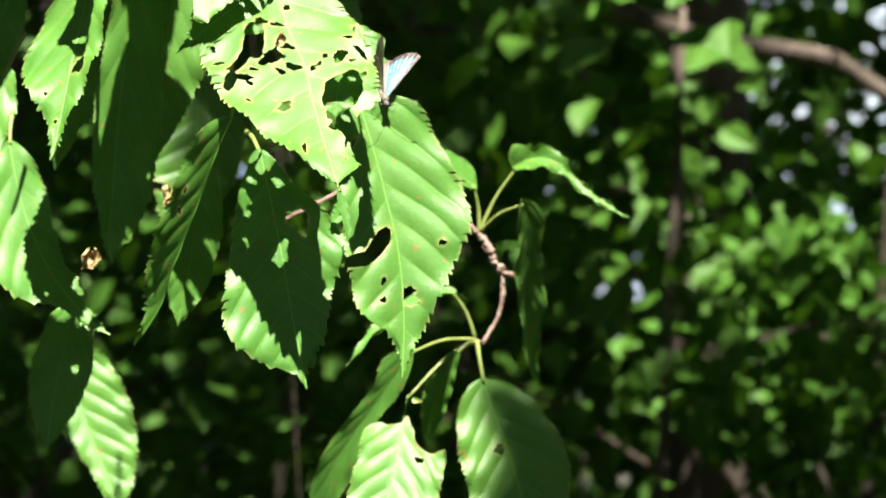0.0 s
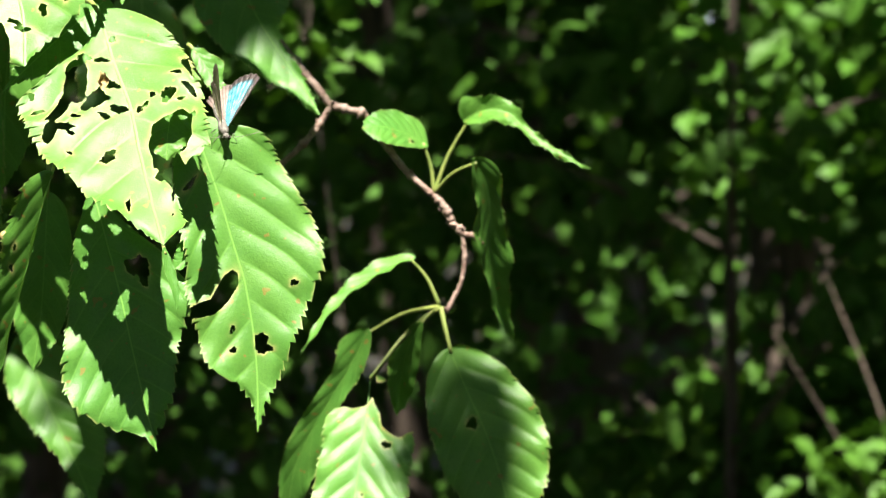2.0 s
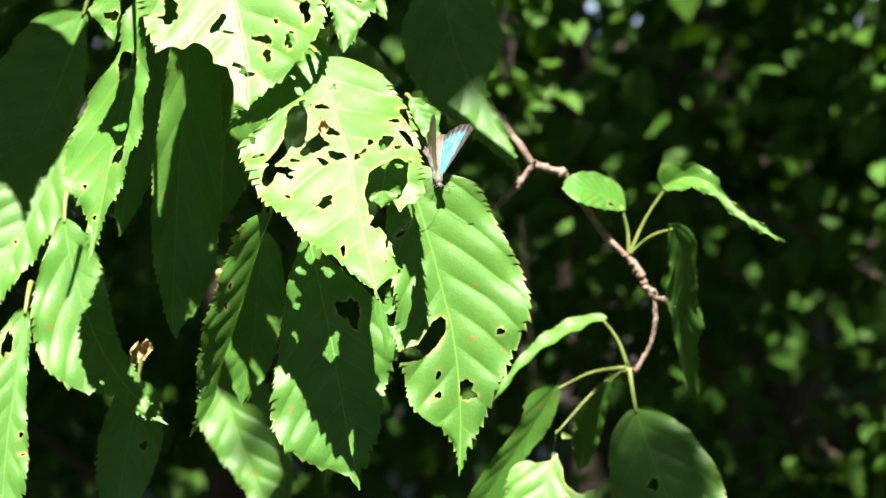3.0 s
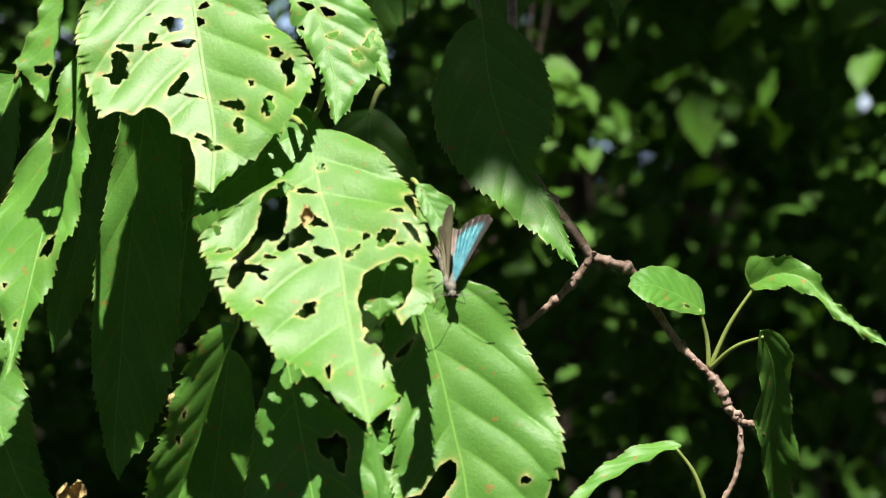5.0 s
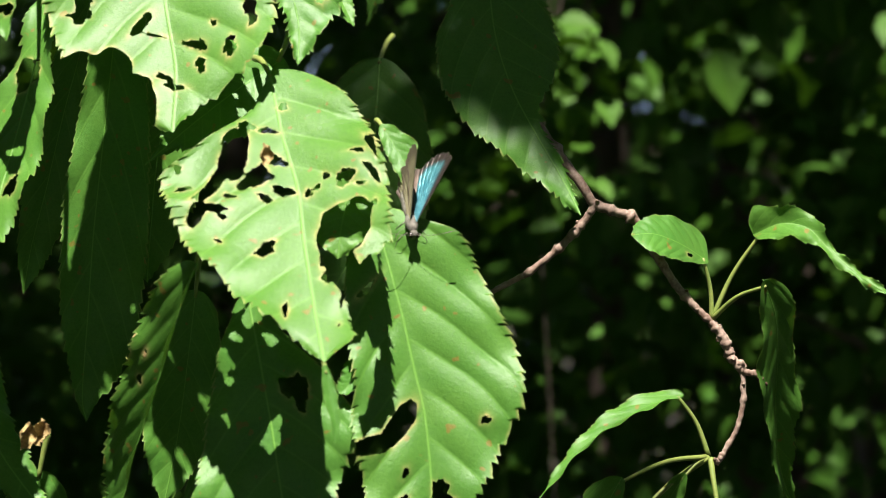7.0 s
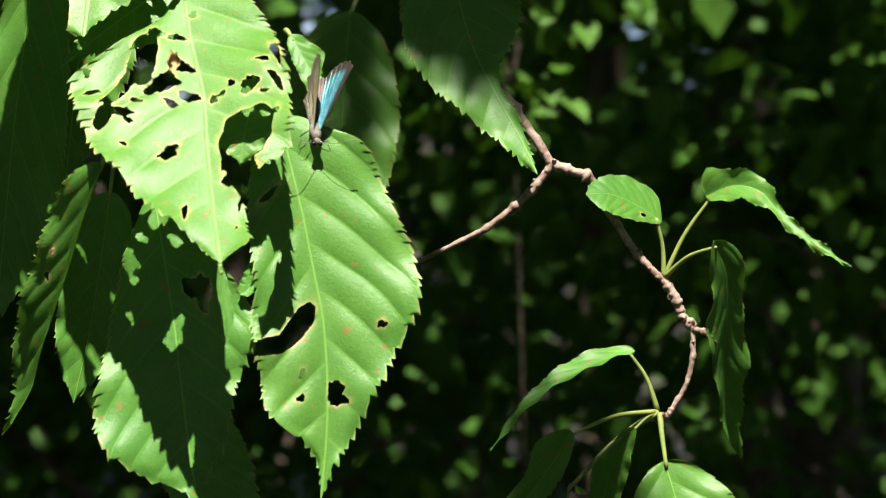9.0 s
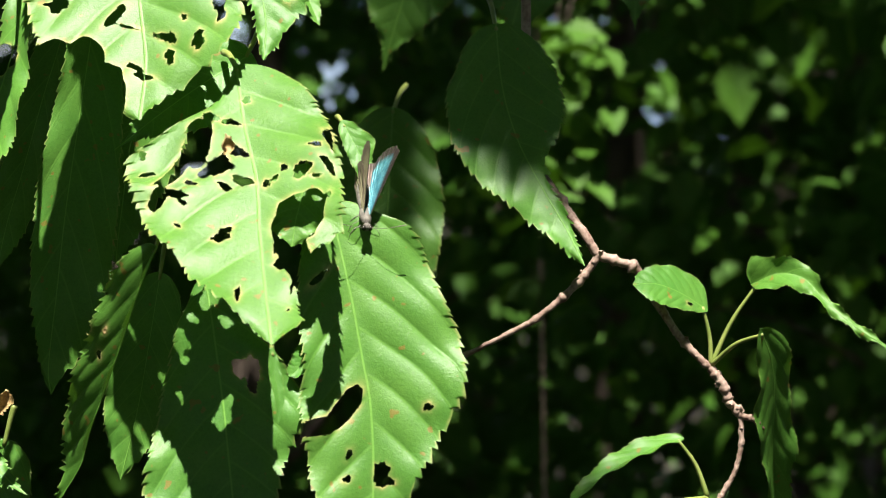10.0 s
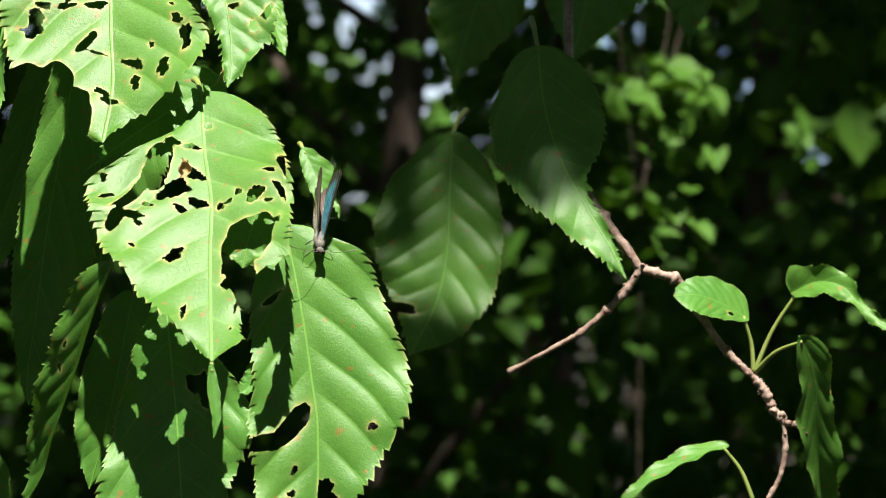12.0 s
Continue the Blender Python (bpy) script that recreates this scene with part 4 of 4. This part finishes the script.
leaf(twig, "narrow curled cherry leaf", [(0.0859, 0.12, 1.5915), (0.0928, 0.1168, 1.594), (0.0995, 0.1137, 1.5926), (0.1047, 0.1103, 1.5869), (0.1129, 0.1052, 1.5794), (0.1226, 0.1, 1.573)],
     [0.0, 4.2, 5.6, 6.0, 5.6, 2.0, 2.0, 1.9, 1.5, 1.3, 1.0, 0.8, 0.0], [0.0, 7.3, 3.2, 4.3, 3.3, 1.6, 1.4, 1.2, 1.4, 1.6, 1.4, 0.8, 0.0],
     (0.1, -1, 0.55), (0.0737, 0.12, 1.57), seed=32, fold=(10, 25), wave=2.4, rows=130, cols=70)
leaf(twig, "folded cherry leaf hanging edge on", [(0.0869, 0.108, 1.58), (0.0902, 0.1134, 1.5707), (0.0909, 0.1193, 1.5598), (0.0898, 0.1264, 1.5466), (0.0903, 0.1336, 1.5331), (0.0926, 0.1389, 1.5232), (0.0952, 0.142, 1.5177)],
     [0.0, 4.6, 4.7, 5.6, 8.5, 7.4, 5.8, 4.5, 3.6, 2.7, 2.4, 1.1, 0.0], [0.0, 6.1, 6.3, 5.6, 5.0, 5.2, 7.2, 6.1, 4.8, 4.3, 3.1, 2.4, 0.0],
     (0.6, -0.8, -0.3), (0.0737, 0.12, 1.57), seed=33, fold=(12, 25), wave=1.1, furrow=1.0)
leaf(twig, "long pointed cherry leaf seen edge on", [(0.0654, 0.12, 1.5504), (0.0555, 0.1159, 1.5481), (0.0442, 0.1107, 1.5429), (0.0347, 0.1058, 1.5361), (0.0251, 0.1, 1.5262)],
     [0.0, 4.4, 4.6, 5.1, 4.4, 4.2, 3.1, 2.6, 1.7, 1.0, 0.0], [0.0, 2.0, 4.5, 6.2, 5.7, 4.3, 4.1, 3.3, 2.6, 1.5, 0.0],
     (-0.3, -0.75, 0.8), (0.0711, 0.12, 1.5339), seed=34, fold=(4, 45), wave=1.5)
leaf(twig, "shaded cherry leaf hanging from the twig", [(0.0473, 0.1, 1.531), (0.0409, 0.1039, 1.5205), (0.033, 0.1082, 1.5097), (0.025, 0.1125, 1.4987), (0.0181, 0.1171, 1.4857), (0.0148, 0.1219, 1.4705), (0.0151, 0.125, 1.4603)],
     [0.0, 7.0, 4.0, 4.4, 4.9, 5.1, 5.0, 4.4, 2.8, 1.1, 0.0], [0.0, 4.0, 4.3, 3.6, 5.4, 7.0, 7.3, 6.2, 4.2, 2.6, 0.0],
     (-0.4, -1, -0.3), (0.0707, 0.12, 1.5336), seed=35, fold=(8, 8))
leaf(twig, "small shaded cherry leaf", [(0.0645, 0.115, 1.53), (0.0593, 0.1181, 1.5216), (0.0561, 0.1212, 1.512), (0.0535, 0.125, 1.4997)],
     [0.0, 3.0, 3.8, 4.8, 6.2, 5.6, 5.1, 4.5, 3.2, 1.8, 0.0], [0.0, 2.2, 3.2, 4.0, 4.5, 4.5, 4.3, 4.1, 3.5, 2.1, 0.0],
     (0.3, -1, 0.1), (0.0707, 0.12, 1.5336), seed=36, fold=(10, 10), rows=120, cols=60)
leaf(twig, "sunlit cherry leaf with an eaten upper end", [(0.0465, 0.11, 1.5159), (0.043, 0.1027, 1.5015), (0.0392, 0.0961, 1.489), (0.0353, 0.0892, 1.4758), (0.0302, 0.08, 1.4587)],
     [0.0, 5.4, 10.0, 13.0, 12.5, 12.3, 12.6, 12.9, 13.1, 11.5, 8.2, 4.7, 0.0], [0.0, 8.1, 11.7, 14.6, 16.4, 16.2, 16.3, 16.4, 15.5, 14.3, 10.7, 6.2, 0.0],
     (-0.1, -1, 0.4), (0.0711, 0.12, 1.5336), seed=37, fold=(8, 8), furrow=1.7,
     holes=[(0.355, 7.5, 1.4, 1.4, 100), (0.615, 2.2, 0.4, 0.5, 99), (0.675, 1.0, 0.4, 0.4, 100)],
     bites=[(0.07, -6.1, 7.7, 8.1, 86), (0.155, 10.3, 7.2, 10.1, 118), (0.805, -7.4, 3.6, 4.5, 79)])
leaf(twig, "broad oval cherry leaf half in shade", [(0.0723, 0.115, 1.5207), (0.0757, 0.112, 1.5084), (0.0801, 0.1084, 1.4939), (0.0835, 0.1045, 1.4778), (0.0858, 0.1, 1.4593)],
     [0.0, 10.6, 13.6, 16.3, 17.2, 17.5, 17.3, 15.6, 13.3, 8.1, 0.0], [0.0, 11.2, 14.5, 16.3, 17.7, 18.5, 17.4, 15.8, 12.1, 7.7, 0.0],
     (0.05, -1, 0.3), (0.0716, 0.12, 1.5332), seed=38, fold=(5, 5), furrow=1.7,
     holes=[(0.395, -3.0, 2.2, 1.6, 71)])
leaf(twig, "broad cherry leaf above the fork, half in shade", [(0.0187, 0.138, 1.6678), (0.0199, 0.1315, 1.6492), (0.0237, 0.1259, 1.6338), (0.0301, 0.1204, 1.6199), (0.0361, 0.1157, 1.6084), (0.0401, 0.112, 1.5992)],
     [0.0, 9.6, 12.5, 16.3, 17.1, 18.0, 16.6, 14.4, 11.4, 8.3, 5.5, 3.1, 0.0], [0.0, 11.8, 14.3, 16.0, 15.7, 14.9, 11.1, 3.5, 2.2, 2.5, 1.8, 0.9, 0.0],
     (0.1, -1, 0.3), (0.0166, 0.155, 1.677), seed=39, fold=(5, 5), furrow=1.2)
leaf(twig, "broad cherry leaf with a soft patch of sun", [(-0.015, 0.23, 1.649), (-0.0169, 0.2247, 1.6296), (-0.0187, 0.2194, 1.61), (-0.023, 0.2149, 1.5943), (-0.0318, 0.21, 1.5791)],
     [0.0, 11.8, 18.0, 21.0, 23.4, 22.9, 21.6, 18.4, 13.7, 6.3, 0.0], [0.0, 10.5, 14.5, 16.1, 17.4, 17.3, 17.5, 16.5, 13.0, 7.6, 0.0],
     (0, -1, 0.3), (-0.0112, 0.245, 1.656), seed=40, fold=(5, 5), furrow=1.8,
     bites=[(0.83, -9.2, 4.6, 1.7, 109)])
plain_leaf(twig, "cherry leaf hanging from above", (0.0632, 0.26, 1.7021), (0.0617, 0.25, 1.67), 0.018, (0.2, -1, 0.2), (0.0632, 0.25, 1.7119), seed=42)
plain_leaf(twig, "dark cherry leaf hanging above the twig", (0.036, 0.31, 1.7190), (0.020, 0.30, 1.6670), 0.0370, (0.1, -1, 0.15), (0.0308, 0.21, 1.7193), seed=43)
plain_leaf(twig, "dark cherry leaf hanging above the twig", (-0.003, 0.32, 1.7140), (-0.022, 0.32, 1.6640), 0.0345, (-0.2, -1, 0.1), (0.0033, 0.2, 1.7126), seed=44)


# ---- the butterfly ----
def wing_material(name, inner, sheen, margin, metal, rough, lead=0.94, thin=0.0):
    """Scaled wing: a coloured field along the veins, a dusky margin at the outer edge, fine scales."""
    m, t, add, math_, mix, ramp, noise_ = nodes_of(name)
    out = add("ShaderNodeOutputMaterial")
    uv = add("ShaderNodeUVMap").outputs[0]
    sep = add("ShaderNodeSeparateXYZ")
    t.links.new(uv, sep.inputs[0])
    co = add("ShaderNodeTexCoord").outputs["Object"]
    fine, coarse = noise_(co, 4200.0, 3.0), noise_(co, 500.0)
    ray = math_("ABSOLUTE", math_("SUBTRACT", math_("FRACT", math_("MULTIPLY", sep.outputs[1], 9.0)), 0.5))
    vein = ramp(ray, 0.08, 0.02)
    colour = mix(ramp(coarse, 0.35, 0.65), inner, sheen)
    colour = mix(math_("MULTIPLY", ramp(fine, 0.35, 0.7), 0.5), colour, tuple(0.45 * c for c in inner))
    colour = mix(math_("MULTIPLY", vein, 0.35), colour, margin)
    far = ramp(math_("ADD", sep.outputs[0], math_("MULTIPLY", math_("SUBTRACT", coarse, 0.5), 0.10)), 0.80, 0.90)
    front = ramp(math_("ADD", sep.outputs[1], math_("MULTIPLY", math_("SUBTRACT", fine, 0.5), 0.12)), lead - 0.06, lead + 0.05)
    colour = mix(math_("MAXIMUM", far, front), colour, margin)
    skin = add("ShaderNodeBsdfPrincipled", Roughness=rough, Metallic=metal)
    t.links.new(colour, skin.inputs["Base Color"])
    bump = add("ShaderNodeBump", Strength=0.5, Distance=0.0002)
    t.links.new(math_("ADD", fine, vein), bump.inputs["Height"])
    t.links.new(bump.outputs[0], skin.inputs["Normal"])
    glow = add("ShaderNodeBsdfTranslucent")
    t.links.new(colour, glow.inputs["Color"])
    both = add("ShaderNodeMixShader", Fac=thin)
    t.links.new(skin.outputs[0], both.inputs[1])
    t.links.new(glow.outputs[0], both.inputs[2])
    t.links.new(both.outputs[0], out.inputs["Surface"])
    return m


UPPER = wing_material("wing_upper", (0.06, 0.30, 0.38), (0.20, 0.54, 0.62), (0.07, 0.055, 0.05), 0.55, 0.32, 0.88)
UPPER_HIND = wing_material("wing_upper_hind", (0.34, 0.24, 0.20), (0.46, 0.35, 0.30), (0.20, 0.15, 0.13), 0.1, 0.5, 0.94, 0.35)
UNDER = wing_material("wing_under", (0.29, 0.255, 0.155), (0.39, 0.345, 0.225), (0.16, 0.13, 0.09), 0.0, 0.6, 0.97, 0.05)
FUR = plain_material("butterfly_fur", (0.07, 0.06, 0.05), (0.24, 0.22, 0.19), 900, 0.8, 0.8, 0.0004)
EYE = plain_material("butterfly_eye", (0.01, 0.008, 0.006), (0.02, 0.015, 0.012), 900, 0.2, 0.1, 0.0001)
HORN = plain_material("butterfly_horn", (0.04, 0.03, 0.025), (0.28, 0.25, 0.21), 1500, 0.5, 0.1, 0.0001)


def wing(name, parent, first, last, reach, upper, side, seed):
    """A wing in its own plane (y forward, z up) that fans from the hinge between two angles, with a scalloped fringe; upper and under side."""
    nr, na = 26, 44
    verts, uvs, faces = [], [], []
    for face in (0, 1):
        for i in range(nr + 1):
            r = i / nr
            for k in range(na + 1):
                a = k / na
                ang = radians(first + (last - first) * a)
                edge = reach(a) * (1 + 0.012 * math.sin(a * 60) + 0.008 * math.sin(a * 137 + seed))
                d = r * edge
                bow = 0.0004 * math.sin(math.pi * a) * math.sin(math.pi * r) + 0.00012 * math.sin(a * 9 * 2 * math.pi) * r
                verts.append((side * (bow + (0.00006 if face == 0 else -0.00006)), d * math.sin(ang), d * math.cos(ang)))
                uvs.append((r, a))
    m = (nr + 1) * (na + 1)
    for face in (0, 1):
        for i in range(nr):
            for k in range(na):
                q = face * m + i * (na + 1) + k
                ring = (q, q + 1, q + na + 2, q + na + 1)
                faces.append(ring if face == 0 else ring[::-1])
    ob = part(name, verts, faces, upper, parent)
    ob.data.materials.append(UNDER)
    half = nr * na
    ob.data.polygons.foreach_set("material_index", [0] * half + [1] * half)
    layer = ob.data.uv_layers.new(name="wing")
    for loop in ob.data.loops:
        layer.data[loop.index].uv = uvs[loop.vertex_index]
    return ob


FLY_PLACE = Vector((0.0053, 0.0063, 1.5927))
HEAD_WAY = Vector((0.20, -0.75, -0.80)).normalized()
BACK_WAY = Vector((0.0, 0.0, 1.0))
BACK_WAY = (BACK_WAY - BACK_WAY.dot(HEAD_WAY) * HEAD_WAY).normalized()
FLY_POSE = Matrix.Translation(FLY_PLACE) @ Matrix((HEAD_WAY.cross(BACK_WAY), HEAD_WAY, BACK_WAY)).transposed().to_4x4()


def butterfly():
    top = thing("butterfly", (0, 0, 0), "small hairstreak butterfly with turquoise upper wings resting on a leaf", "butterfly")
    v, f = ellipsoid((0, 0.0, -0.0004), (0.0015, 0.0030, 0.0016))
    part("thorax", v, f, FUR, top)
    v, f = ellipsoid((0, -0.0062, -0.0008), (0.0013, 0.0050, 0.0013))
    part("abdomen", v, f, FUR, top)
    v, f = ellipsoid((0, 0.0034, -0.0006), (0.0011, 0.0009, 0.0011))
    head = part("head", v, f, FUR, top)
    for s in (-1, 1):
        v, f = ellipsoid((s * 0.0008, 0.0038, -0.0005), (0.0006, 0.0007, 0.0008), 8, 10)
        part("eye", v, f, EYE, head)
        path = glide([(s * 0.0004, 0.0042, 0), (s * 0.004, 0.0062, 0.0022), (s * 0.0085, 0.0068, 0.0042)], 22)
        v, f = tube(path, [0.00006 if i < 17 else 0.00012 for i in range(22)], 6)
        part("antenna", v, f, HORN, head)
        for k in range(3):
            y = 0.002 - 0.0017 * k
            path = glide([(s * 0.001, y, -0.0014), (s * 0.0032, y + 0.0012, -0.0022), (s * 0.0038, y + 0.0018, -0.0050)], 8)
            v, f = tube(path, [0.00009 - 0.000005 * i for i in range(8)], 6)
            part("leg", v, f, HORN, top)
    fore = lambda a: 0.0108 + 0.0074 * math.sin(0.5 * math.pi * min(1.0, a / 0.86)) ** 1.3 - 0.012 * max(0.0, a - 0.9)
    hind = lambda a: 0.0140 * (0.80 + 0.20 * math.sin(math.pi * a))
    wings = []
    for s in (-1, 1):
        fw = wing("forewing", top, -90, -38, fore, UPPER, -s, 3 + s)
        hw = wing("hindwing", top, -108, -58, hind, UPPER_HIND, -s, 8 + s)
        wings.append((s, fw, hw))
    return top, wings


fly, wings = butterfly()


# ---- what moves ----
SWING = [
    (0, -0.0265, -0.0127, -1.88),
    (0.5, -0.0410, -0.0098, -1.85),
    (1, -0.0350, -0.0039, -1.81),
    (1.5, -0.0275, -0.0038, -1.87),
    (2, -0.0049, -0.0033, -3.11),
    (2.5, -0.0012, -0.0055, -1.07),
    (3, -0.0079, -0.0067, -2.11),
    (3.5, -0.0078, -0.0086, -2.05),
    (3.7, -0.0058, -0.0083, -3.32),
    (5.5, -0.0002, 0.0006, -2.50),
    (6, -0.0010, -0.0026, -2.17),
    (6.5, 0.0081, -0.0055, -2.34),
    (6.7, 0.0075, -0.0024, -2.74),
    (8.3, 0.0089, -0.0083, -1.25),
    (8.5, 0.0118, -0.0115, -1.07),
    (9, 0.0193, -0.0140, -2.95),
    (9.5, 0.0249, -0.0147, -5.00),
    (10, 0.0214, -0.0131, -4.86),
    (10.5, 0.0175, -0.0114, -4.73),
    (11, 0.0190, -0.0106, -5.09),
    (11.5, 0.0226, -0.0087, -6.31),
    (12, 0.0407, -0.0043, -7.70),
]
OPEN = [
    # seconds, lean of either wing pair, degrees
    (0, 3, 58), (1.0, 4, 56), (2.5, 2, 51), (3.7, 1, 47), (5.5, -4, 41), (6.5, -5, 39), (8.5, -4, 35), (9.5, -3, 31), (10.5, -1, 26), (11.5, 0, 22), (12, 1, 14),
]


def motions():
    walk(twig, [(t, pose(0.1 + x, 0.12, 1.58 + z, 0, turn, 0)) for t, x, z, turn in SWING])
    walk(fly, [(t, FLY_POSE @ pose(0, 0, 0, 0, 0, turn)) for t, turn in ((0, 0), (12, 0))])
    for s, fw, hw in wings:
        for w, hinge in ((fw, 0.0012), (hw, -0.0006)):
            walk(w, [(t, pose(s * 0.0007, hinge, 0.0006, 0, s * (a if s > 0 else b), 0)) for t, a, b in OPEN])


motions()
